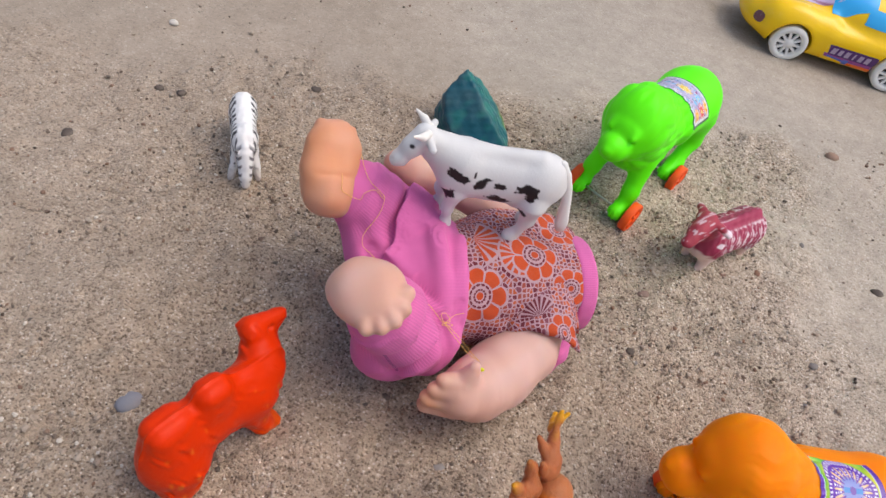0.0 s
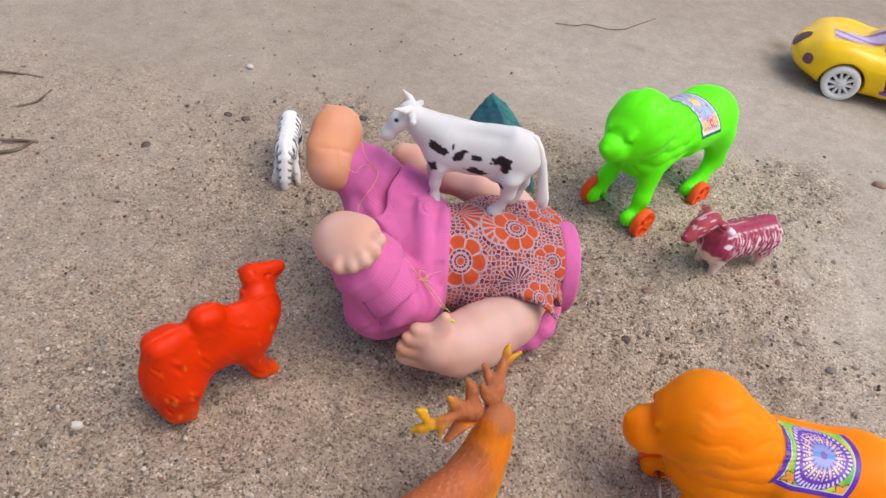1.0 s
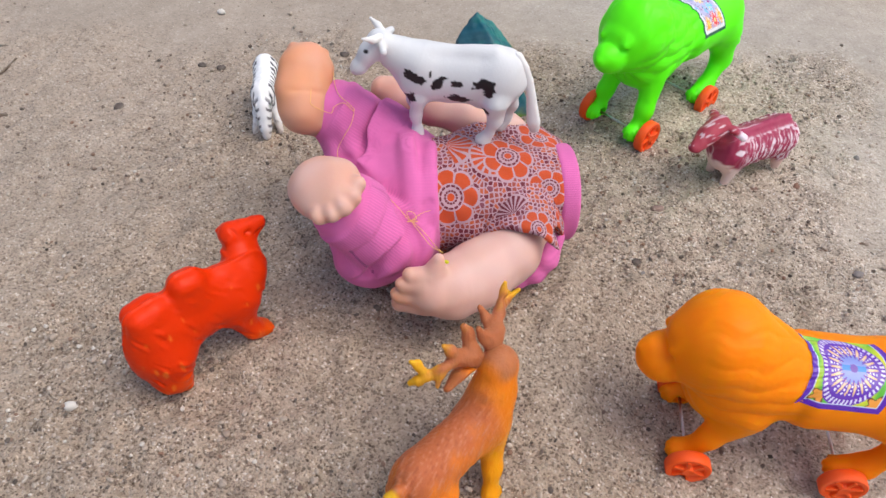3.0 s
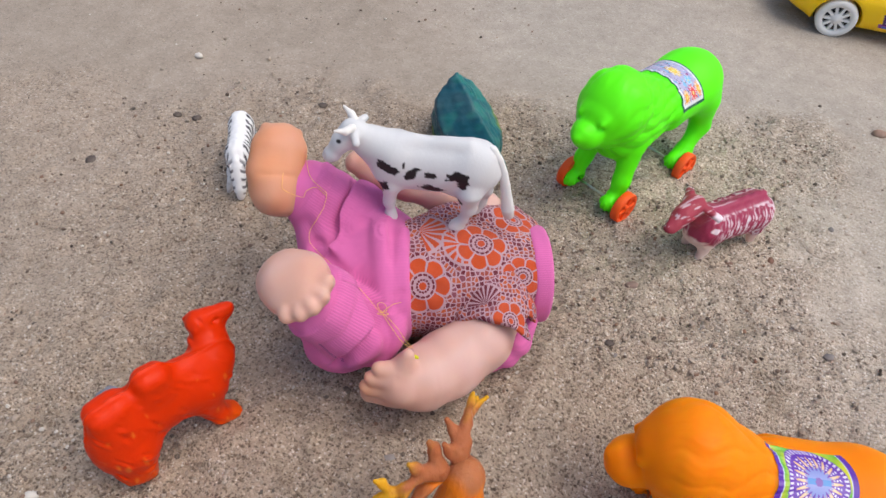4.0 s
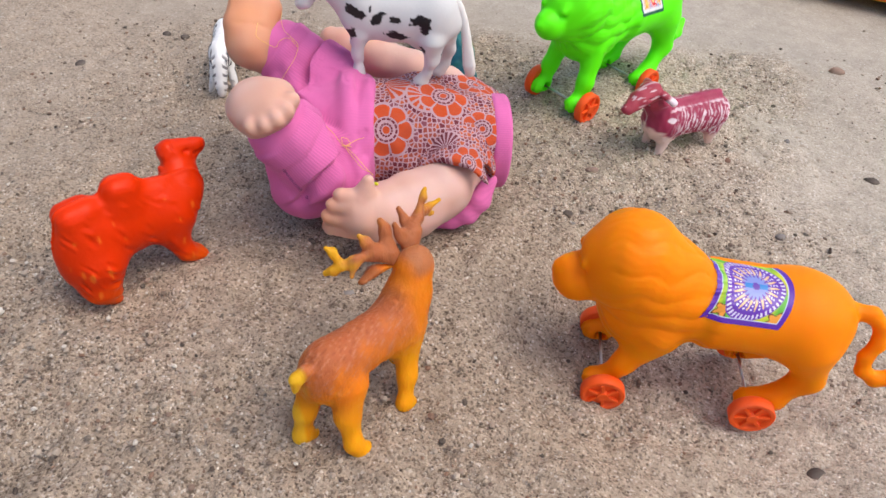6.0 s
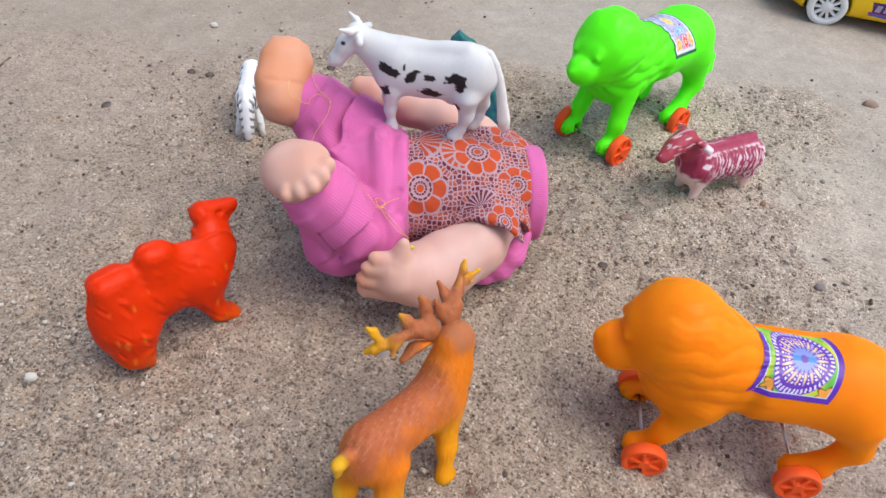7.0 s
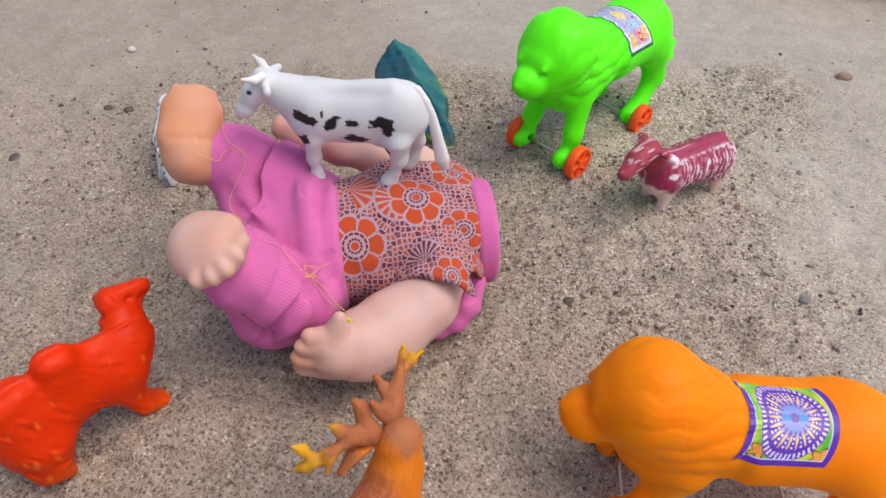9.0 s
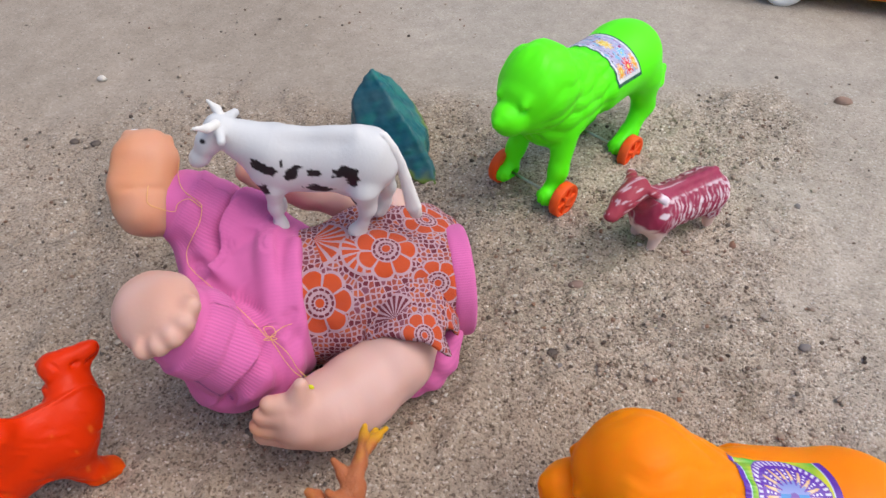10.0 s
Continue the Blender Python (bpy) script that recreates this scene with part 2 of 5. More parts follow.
    p.inputs["Roughness"].default_value = 0.85
    p.inputs["Sheen Weight"].default_value = 0.05
    p.inputs["Specular IOR Level"].default_value = 0.15
    weave = calc(t, "MULTIPLY", calc(t, "SINE", calc(t, "MULTIPLY", noise_of(t, 1500.0, 2.0), 20.0)), 0.4)
    relief(t, p, calc(t, "ADD", weave, noise_of(t, 260.0, 3.0)), 0.0004)
    return m


def glassy(name, colour, rough=0.12):
    m, t, p = nodes_of(name)
    p.inputs["Base Color"].default_value = (*colour, 1)
    t.links.new(calc(t, "MULTIPLY_ADD", noise_of(t, 300.0), 0.2, rough), p.inputs["Roughness"])
    return m


def steel(name):
    m, t, p = nodes_of(name)
    p.inputs["Base Color"].default_value = (0.62, 0.6, 0.57, 1)
    p.inputs["Metallic"].default_value = 1.0
    t.links.new(calc(t, "MULTIPLY_ADD", noise_of(t, 800.0), 0.3, 0.2), p.inputs["Roughness"])
    return m


# ---- meshes from smooth solids, in millimetres ----
def turn_to(axis, up=(0, 0, 1)):
    """A frame whose first axis is axis, as rows."""
    a = np.array(axis, float)
    a /= np.linalg.norm(a)
    b = np.cross(np.array(up, float), a)
    b /= np.linalg.norm(b)
    return np.array([a, b, np.cross(a, b)])


class Solid:
    """Rounded pieces melted into one another; k is the width of the melt."""

    def __init__(self, k=3.0):
        self.k, self.pieces, self.relief = k, [], []

    def add(self, fn, lo, hi, k=None, cut=False):
        self.pieces.append((fn, np.array(lo, float), np.array(hi, float), self.k if k is None else k, cut))
        return self

    def cap(self, a, b, ra, rb=None, k=None, flat=None, cut=False):
        """A tapered rod with round ends; flat: (axis, factor) squeezes it along an axis."""
        a, b, rb = np.array(a, float), np.array(b, float), ra if rb is None else rb
        ab = b - a
        n = max(float(ab @ ab), 1e-9)

        def fn(p):
            q = p - a
            h = np.clip(q @ ab / n, 0, 1)
            w = q - h[..., None] * ab
            if flat is not None:
                ax = np.array(flat[0], float)
                w = w + (w @ ax)[..., None] * ax * (1 / flat[1] - 1)
            return np.linalg.norm(w, axis=-1) - (ra + (rb - ra) * h)

        r = max(ra, rb) * (1 if flat is None else max(1.0, flat[1]))
        return self.add(fn, np.minimum(a, b) - r, np.maximum(a, b) + r, k, cut)

    def chain(self, points, k=None, flat=None):
        for (*a, ra), (*b, rb) in zip(points, points[1:]):
            self.cap(a, b, ra, rb, k, flat)
        return self

    def ell(self, c, r, axes=None, k=None, cut=False):
        c, r = np.array(c, float), np.array(r, float)
        m = np.eye(3) if axes is None else np.array(axes, float)

        def fn(p):
            q = (p - c) @ m.T
            k0 = np.linalg.norm(q / r, axis=-1)
            k1 = np.linalg.norm(q / (r * r), axis=-1) + 1e-9
            return k0 * (k0 - 1) / k1

        e = np.abs(m.T) @ r
        return self.add(fn, c - e, c + e, k, cut)

    def slab(self, c, r, axes, edge, k=None):
        """A block with rounded edges."""
        c, m, q = np.array(c, float), np.array(axes, float), np.array(r, float) - edge

        def fn(p):
            w = np.abs((p - c) @ m.T) - q
            return np.linalg.norm(np.maximum(w, 0), axis=-1) + np.minimum(np.max(w, axis=-1), 0) - edge

        e = np.abs(m.T) @ np.array(r, float)
        return self.add(fn, c - e, c + e, k)

    def rod(self, a, b, r, edge=2.0, k=None, cut=False):
        """A straight rod with flat ends."""
        a, b = np.array(a, float), np.array(b, float)
        n = b - a
        half = np.linalg.norm(n) / 2
        n = n / (2 * half)
        c = (a + b) / 2

        def fn(p):
            q = p - c
            h = q @ n
            u = np.linalg.norm(q - h[..., None] * n, axis=-1) - (r - edge)
            w = np.abs(h) - (half - edge)
            return np.hypot(np.maximum(u, 0), np.maximum(w, 0)) + np.minimum(np.maximum(u, w), 0) - edge

        e = r * np.sqrt(1 - n * n) + half * np.abs(n)
        return self.add(fn, c - e, c + e, k, cut)

    def off(self, c, n, k=1.0):
        """Cuts away all that lies beyond c along n."""
        c, n = np.array(c, float), np.array(n, float)
        n = n / np.linalg.norm(n)
        return self.add(lambda p: -((p - c) @ n), (-1e4,) * 3, (1e4,) * 3, k, True)

    def both(self, a, b, ra, rb=None, k=None):
        for s in (1, -1):
            self.cap((a[0], s * a[1], a[2]), (b[0], s * b[1], b[2]), ra, rb, k)
        return self

    def join(self, d, e, k, cut):
        if cut:
            h = np.clip(0.5 - 0.5 * (e + d) / k, 0, 1)
            return d + (-e - d) * h + k * h * (1 - h)
        h = np.clip(0.5 + 0.5 * (e - d) / k, 0, 1)
        return e + (d - e) * h - k * h * (1 - h)

    def at(self, p):
        d = np.full(p.shape[:-1], 60.0)
        for fn, _, _, k, cut in self.pieces:
            d = self.join(d, fn(p), k, cut)
        for fn in self.relief:
            d = d + fn(p)
        return d

    def net(self, h):
        lo = np.min([q[1] for q in self.pieces if not q[4]], axis=0) - 3 * h - 1
        hi = np.max([q[2] for q in self.pieces if not q[4]], axis=0) + 3 * h + 1
        n = np.ceil((hi - lo) / h).astype(int) + 1
        ax = [lo[i] + h * np.arange(n[i]) for i in range(3)]
        d = np.full(n, 60.0)
        for fn, a, b, k, cut in self.pieces:
            s = [slice(max(0, int((a[i] - k - 2 * h - lo[i]) / h)), max(0, min(n[i], int((b[i] + k + 2 * h - lo[i]) / h) + 2))) for i in range(3)]
            p = np.stack(np.meshgrid(*[ax[i][s[i]] for i in range(3)], indexing="ij"), -1)
            d[tuple(s)] = self.join(d[tuple(s)], fn(p), k, cut)
        if self.relief:
            band = np.argwhere(np.abs(d) < 4 * h)
            p = lo + h * band
            add = sum(fn(p) for fn in self.relief)
            d[tuple(band.T)] += add
        return skin(d, lo, h)


def skin(d, lo, h):
    """The zero surface of a grid of distances, as points and four-sided faces."""
    neg = d < 0
    corner = [(i, j, k) for i in (0, 1) for j in (0, 1) for k in (0, 1)]
    n = np.array(d.shape) - 1
    parts = [neg[i:n[0] + i, j:n[1] + j, k:n[2] + k] for i, j, k in corner]
    some, every = np.logical_or.reduce(parts), np.logical_and.reduce(parts)
    cells = np.argwhere(some & ~every)
    ident = np.full(tuple(n), -1, int)
    ident[tuple(cells.T)] = np.arange(len(cells))
    val = np.stack([d[tuple((cells + c).T)] for c in corner], 1)
    pos, cnt = np.zeros((len(cells), 3)), np.zeros(len(cells))
    for a in range(8):
        for b in range(a + 1, 8):
            ca, cb = np.array(corner[a]), np.array(corner[b])
            if np.abs(ca - cb).sum() != 1:
                continue
            x = (val[:, a] < 0) != (val[:, b] < 0)
            f = np.where(x, val[:, a] / np.where(x, val[:, a] - val[:, b], 1), 0)
            pos += np.where(x[:, None], ca + f[:, None] * (cb - ca), 0)
            cnt += x
    verts = lo + h * (cells + pos / cnt[:, None])
    faces = []
    for axis in range(3):
        u, w = (axis + 1) % 3, (axis + 2) % 3
        sa = [slice(None)] * 3
        sb = [slice(None)] * 3
        sa[axis], sb[axis] = slice(0, -1), slice(1, None)
        e = np.argwhere(neg[tuple(sa)] != neg[tuple(sb)])
        e = e[(e[:, u] > 0) & (e[:, w] > 0) & (e[:, u] < n[u]) & (e[:, w] < n[w])]
        du, dw = np.eye(3, dtype=int)[u], np.eye(3, dtype=int)[w]
        q = np.stack([ident[tuple((e - o).T)] for o in (du + dw, dw, 0 * du, du)], 1)
        out = neg[tuple(e.T)]
        q = np.where(out[:, None], q, q[:, ::-1])
        faces.append(q)
    return verts, np.concatenate(faces)


def mesh_of(name, verts, faces, smooth=True):
    """A mesh from points in metres and faces of one size."""
    me = bpy.data.meshes.new(name)
    verts, faces = np.asarray(verts, float), np.asarray(faces, int)
    me.vertices.add(len(verts))
    me.vertices.foreach_set("co", verts.ravel())
    c = faces.shape[1]
    me.loops.add(faces.size)
    me.loops.foreach_set("vertex_index", faces.ravel())
    me.polygons.add(len(faces))
    me.polygons.foreach_set("loop_start", np.arange(len(faces)) * c)
    me.polygons.foreach_set("loop_total", np.full(len(faces), c))
    me.polygons.foreach_set("use_smooth", np.full(len(faces), smooth))
    me.update(calc_edges=True)
    me.validate()
    return me


def tint(me, colours):
    at = me.attributes.new("tint", "FLOAT_COLOR", "POINT")
    rgba = np.ones((len(colours), 4))
    rgba[:, :3] = colours
    at.data.foreach_set("color", rgba.ravel())


def thing(name, place, label, category, group=""):
    ob = new(name)
    ob.matrix_world = place
    return tagged(ob, label, category, group)


def part_mesh(name, me, material, parent, label="", place=None):
    ob = new(name, me)
    if material is not None:
        me.materials.append(material)
    ob.parent = parent
    if place is not None:
        ob.matrix_basis = place
    return tagged(ob, label)


def part(name, bm, material, parent, label="", place=None, smooth=True):
    me = bpy.data.meshes.new(name)
    for f in bm.faces:
        f.smooth = smooth
    bm.to_mesh(me)
    bm.free()
    return part_mesh(name, me, material, parent, label, place)


def vertex_normals(v, f):
    n = np.zeros_like(v)
    fn = np.cross(v[f[:, 2]] - v[f[:, 0]], v[f[:, 3]] - v[f[:, 1]])
    for i in range(4):
        np.add.at(n, f[:, i], fn)
    return n / np.maximum(np.linalg.norm(n, axis=1), 1e-9)[:, None]


def moulded(name, solid, h, material, parent, label="", paint=None, limbs=()):
    """A solid as a mesh under its thing; limbs: name, label and test of a place, for the pieces that get a mesh of their own."""
    v, f = solid.net(h)
    normals = vertex_normals(v, f)
    colours = None if paint is None else paint(v)
    mid, which = v[f].mean(axis=1), np.zeros(len(f), int)
    x, y, z = mid.T
    for i, (_, _, test) in enumerate(limbs, 1):
        which[(which == 0) & test(x, y, z)] = i
    for i, (kind, text) in enumerate([(name, label)] + [q[:2] for q in limbs]):
        own = f[which == i]
        if not len(own):
            continue
        used, at_ = np.unique(own, return_inverse=True)
        me = mesh_of(kind, v[used] * 0.001, at_.reshape(own.shape))
        me.normals_split_custom_set_from_vertices(normals[used])
        if colours is not None:
            tint(me, colours[used])
        part_mesh(kind, me, material, parent, text)


def four_legs(split, high, label=""):
    """Tests for the legs of a toy that faces along x: fore and hind, left and right."""
    return [("leg", label, lambda x, y, z, a=a, b=b: (z < high) & ((x > split) == a) & ((y > 0) == b)) for a in (True, False) for b in (True, False)]


def hash_noise(p, scale, seed):
    """Smooth random values of about -1 to 1 over points of any size."""
    rng = np.random.RandomState(seed)
    out = np.zeros(p.shape[:-1])
    for i in range(7):
        w = rng.normal(size=p.shape[-1])
        w *= rng.uniform(0.6, 1.6) / np.linalg.norm(w)
        out += np.sin(p @ w * (6.283 / scale) + rng.uniform(0, 6.283))
    return out / 3.0


def mixc(a, b, f):
    f = np.clip(f, 0, 1)[:, None]
    return np.array(a) * (1 - f) + np.array(b) * f


def step(a, b, x):
    h = np.clip((x - a) / (b - a), 0, 1)
    return h * h * (3 - 2 * h)


def facing(x, y, z, hx, hy, scale=1.0, tilt=0.0, roll=0.0):
    """A pose whose x axis points along (hx, hy)."""
    return pose(x, y, z, roll, tilt, math.degrees(math.atan2(hy, hx))) @ Matrix.Scale(scale, 4)


def tube(points, radius, sides=6, closed=False):
    """A thin bent rod along points in metres, as a bmesh."""
    bm = bmesh.new()
    pts = [Vector(q) for q in points]
    rings = []
    for i, q in enumerate(pts):
        d = (pts[min(i + 1, len(pts) - 1)] - pts[max(i - 1, 0)]).normalized()
        s = d.orthogonal().normalized() if i == 0 else (s - d * s.dot(d)).normalized()
        w = d.cross(s)
        rings.append([bm.verts.new(q + radius * (s * math.cos(a) + w * math.sin(a))) for a in np.linspace(0, math.tau, sides, endpoint=False)])
    for r0, r1 in zip(rings, rings[1:]):
        for i in range(sides):
            bm.faces.new((r0[i], r0[(i + 1) % sides], r1[(i + 1) % sides], r1[i]))
    bm.faces.new(rings[0][::-1])
    bm.faces.new(rings[-1])
    return bm


def lathe(profile, sides=32, axis="y"):
    """A turned form from (radius, height) pairs, round the y axis."""
    bm = bmesh.new()
    rings = []
    for r, h in profile:
        if r < 1e-6:
            rings.append([bm.verts.new((0, h, 0))])
        else:
            rings.append([bm.verts.new((r * math.cos(a), h, r * math.sin(a))) for a in np.linspace(0, math.tau, sides, endpoint=False)])
    for a, b in zip(rings, rings[1:]):
        for i in range(sides):
            q = [a[i % len(a)], a[(i + 1) % len(a)], b[(i + 1) % len(b)], b[i % len(b)]]
            q = [v for j, v in enumerate(q) if v not in q[:j]]
            if len(q) > 2:
                bm.faces.new(q)
    bmesh.ops.recalc_face_normals(bm, faces=bm.faces)
    return bm


def smooth_path(points, n=8):
    """A rounded way through the points."""
    p = [np.array(q, float) for q in points]
    p = [2 * p[0] - p[1]] + p + [2 * p[-1] - p[-2]]
    out = []
    for a, b, c, d in zip(p, p[1:], p[2:], p[3:]):
        for u in np.arange(n) / n:
            out.append(0.5 * (2 * b + (c - a) * u + (2 * a - 5 * b + 4 * c - d) * u * u + (3 * b - a - 3 * c + d) * u ** 3))
    return out + [p[-2]]


SAND = sand()
SKIN = plastic("doll_vinyl", None, 0.45, 500.0, 0.00006, 0.05, 0.25)
GREEN = plastic("green_plastic", (0.13, 0.99, 0.004), 0.4, 500.0, 0.00006, 0.0, 0.06)
ORANGE = plastic("orange_plastic", (1.0, 0.243, 0.0005), 0.45, 500.0, 0.00006, 0.0, 0.6, gloss=0.14, deep=0.008)
WHEEL = plastic("red_orange_plastic", (0.90, 0.10, 0.01), 0.5, 600.0, 0.0001, 0.08)
PAINTED = plastic("painted_plastic", None, 0.42, 700.0, 0.0001, 0.05)
RUBBERY = plastic("soft_rubber", None, 0.38, 420.0, 0.0008, 0.0, 0.28, stretch=(1, 1, 0.25), gloss=0.14)
SHINY = plastic("moulded_plastic", None, 0.36, 300.0, 0.0003, 0.0, 0.12, gloss=0.14)
TEAL = plastic("teal_plastic", None, 0.35, 260.0, 0.0004, 0.1)
STICKER = plastic("printed_sticker", None, 0.25, 900.0, 0.00003, 0.03, coat=0.3)
YELLOW = plastic("yellow_car_plastic", (0.93, 0.58, 0.003), 0.2, 300.0, 0.00002, 0.04, coat=0.3)
WHITE = plastic("white_plastic", (0.78, 0.77, 0.74), 0.4, 500.0, 0.00005, 0.1)
LILAC = plastic("lilac_print", (0.40, 0.30, 0.42), 0.4, 500.0, 0.00005, 0.1)
BLACK = plastic("black_plastic", (0.02, 0.02, 0.022), 0.5, 500.0, 0.00005, 0.2)
BLUE = glassy("blue_window", (0.04, 0.42, 0.85))
STEEL = steel("steel_wire")
LIME = plastic("lime_thread", (0.62, 0.60, 0.02), 0.6, 3000.0, 0.0001, 0.0)
THREAD = plastic("gold_thread", (0.78, 0.46, 0.14), 0.5, 3000.0, 0.00005, 0.0)
STONE = plastic("pebble_stone", None, 0.85, 900.0, 0.0002, 0.3)
KNIT = knit("pink_jersey", (0.69, 0.155, 0.395))


# ---- ground ----
LATTICES = {s: np.random.RandomState(s).uniform(-1, 1, (256, 256)) for s in range(3, 10)}


def lattice(x, y, scale, seed):
    t = LATTICES[seed]
    u, v = x / scale, y / scale
    i, j = np.floor(u).astype(int), np.floor(v).astype(int)
    f, g = u - i, v - j
    f, g = f * f * (3 - 2 * f), g * g * (3 - 2 * g)
    a = lambda p, q: t[p % 256, q % 256]
    return (a(i, j) * (1 - f) + a(i + 1, j) * f) * (1 - g) + (a(i, j + 1) * (1 - f) + a(i + 1, j + 1) * f) * g


def coarse_part(x, y):
    """Where loose coarse sand lies; beside it the earth is trodden smooth."""
    w = 0.03 * lattice(x, y, 0.07, 3) + 0.022 * lattice(x, y, 0.024, 4)
    back = step(0.035, -0.06, y - (0.665 + 0.38 * (x - 0.03)) + w)
    side = 1 - step(0.42, 0.47, x + w) * (0.34 + 0.40 * step(0.56, 0.66, y + w))
    left = 0.5 + 0.5 * step(-0.06, 0.12, x + w)
    return back * side * left


def ground_height(x, y):
    x, y = np.asarray(x, float), np.asarray(y, float)
    near = np.exp(-((y - 0.57) / 0.19) ** 4)
    z = (0.015 * np.exp(-((x - 0.315) / 0.11) ** 2) - 0.006) * near * np.exp(-((x - 0.3) / 0.5) ** 4)
    z -= 0.0205 * np.exp(-(((x - 0.425) / 0.105) ** 2 + ((y - 0.44) / 0.085) ** 2) ** 2)
    return z


def build_ground():
    def line(a, b, h):
        mid = np.arange(a, b + h / 2, h)
        far = h * 1.5 * 1.35 ** np.arange(36)
        far = np.cumsum(far)
        far = far[far < 400]
        return np.concatenate([(a - far)[::-1], mid, b + far])

    xs, ys = line(-0.24, 0.62, 0.0021), line(0.20, 0.98, 0.0021)
    x, y = np.meshgrid(xs, ys, indexing="ij")
    c = coarse_part(x, y)
    inner = np.exp(-((x - 0.25) / 0.9) ** 6 - ((y - 0.6) / 0.9) ** 6)
    clods = np.maximum(lattice(x, y, 0.0085, 5) + 0.6 * lattice(x, y, 0.0043, 4), -0.35)
    rough = (lattice(x, y, 0.014, 5) * 0.0018 + clods * 0.0020 + lattice(x, y, 0.0042, 6) * 0.0010) * (0.10 + 0.90 * c)
    wide = lattice(x, y, 0.035, 7) * 0.0022 * (0.3 + 0.7 * c) + lattice(x, y, 0.14, 8) * 0.002
    z = ground_height(x, y) + (rough + wide) * inner + 0.002 * c
    n, m = len(xs), len(ys)
    i, j = np.meshgrid(np.arange(n - 1), np.arange(m - 1), indexing="ij")
    q = np.stack([i * m + j, (i + 1) * m + j, (i + 1) * m + j + 1, i * m + j + 1], -1).reshape(-1, 4)
    me = mesh_of("ground", np.stack([x, y, z], -1).reshape(-1, 3), q)
    at = me.attributes.new("coarse", "FLOAT", "POINT")
    at.data.foreach_set("value", c.ravel())
    # Painted light gradient: brighter to the right and back, darker to the left
    at = me.attributes.new("pale_light", "FLOAT", "POINT")
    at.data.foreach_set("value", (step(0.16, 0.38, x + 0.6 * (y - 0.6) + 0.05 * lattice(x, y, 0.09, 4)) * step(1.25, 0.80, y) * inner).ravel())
    stain_shade = np.zeros_like(x)
    # The rut has no dip: its shade is painted as a winding dark strip
    rut = np.interp(y, (0.50, 0.52, 0.545, 0.57, 0.62), (0.440, 0.432, 0.421, 0.408, 0.396)) + 0.006 * lattice(x, y, 0.02, 4)
    stain_shade = 0.42 * np.exp(-((x - rut) / 0.010) ** 2) * step(0.49, 0.52, y) * step(0.63, 0.59, y) * (0.6 + 0.4 * lattice(x, y, 0.012, 7))
    # Soft dark marks; those at the car's nose include painted contact shade
    for cx, cy, rx, ry, much in ((0.372, 1.045, 0.012, 0.011, 0.8), (0.372, 1.008, 0.018, 0.016, 0.55), (0.390, 0.988, 0.016, 0.010, 0.6), (-0.008, 0.862, 0.012, 0.014, 0.45), (0.236, 0.932, 0.012, 0.006, 0.5), (0.176, 0.938, 0.022, 0.004, 0.35), (0.045, 0.875, 0.035, 0.005, 0.2), (0.085, 0.89, 0.02, 0.004, 0.3)):
        stain_shade = np.maximum(stain_shade, much * np.exp(-((x - cx) / rx) ** 2 - ((y - cy) / ry) ** 2))
    at = me.attributes.new("stain_shade", "FLOAT", "POINT")
    at.data.foreach_set("value", (stain_shade * (0.75 + 0.4 * lattice(x, y, 0.009, 9))).clip(0, 1).ravel())
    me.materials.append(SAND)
    return tagged(new("ground", me), "pale brown coarse sand on trodden earth", "ground", kind="structure")


ground = build_ground()


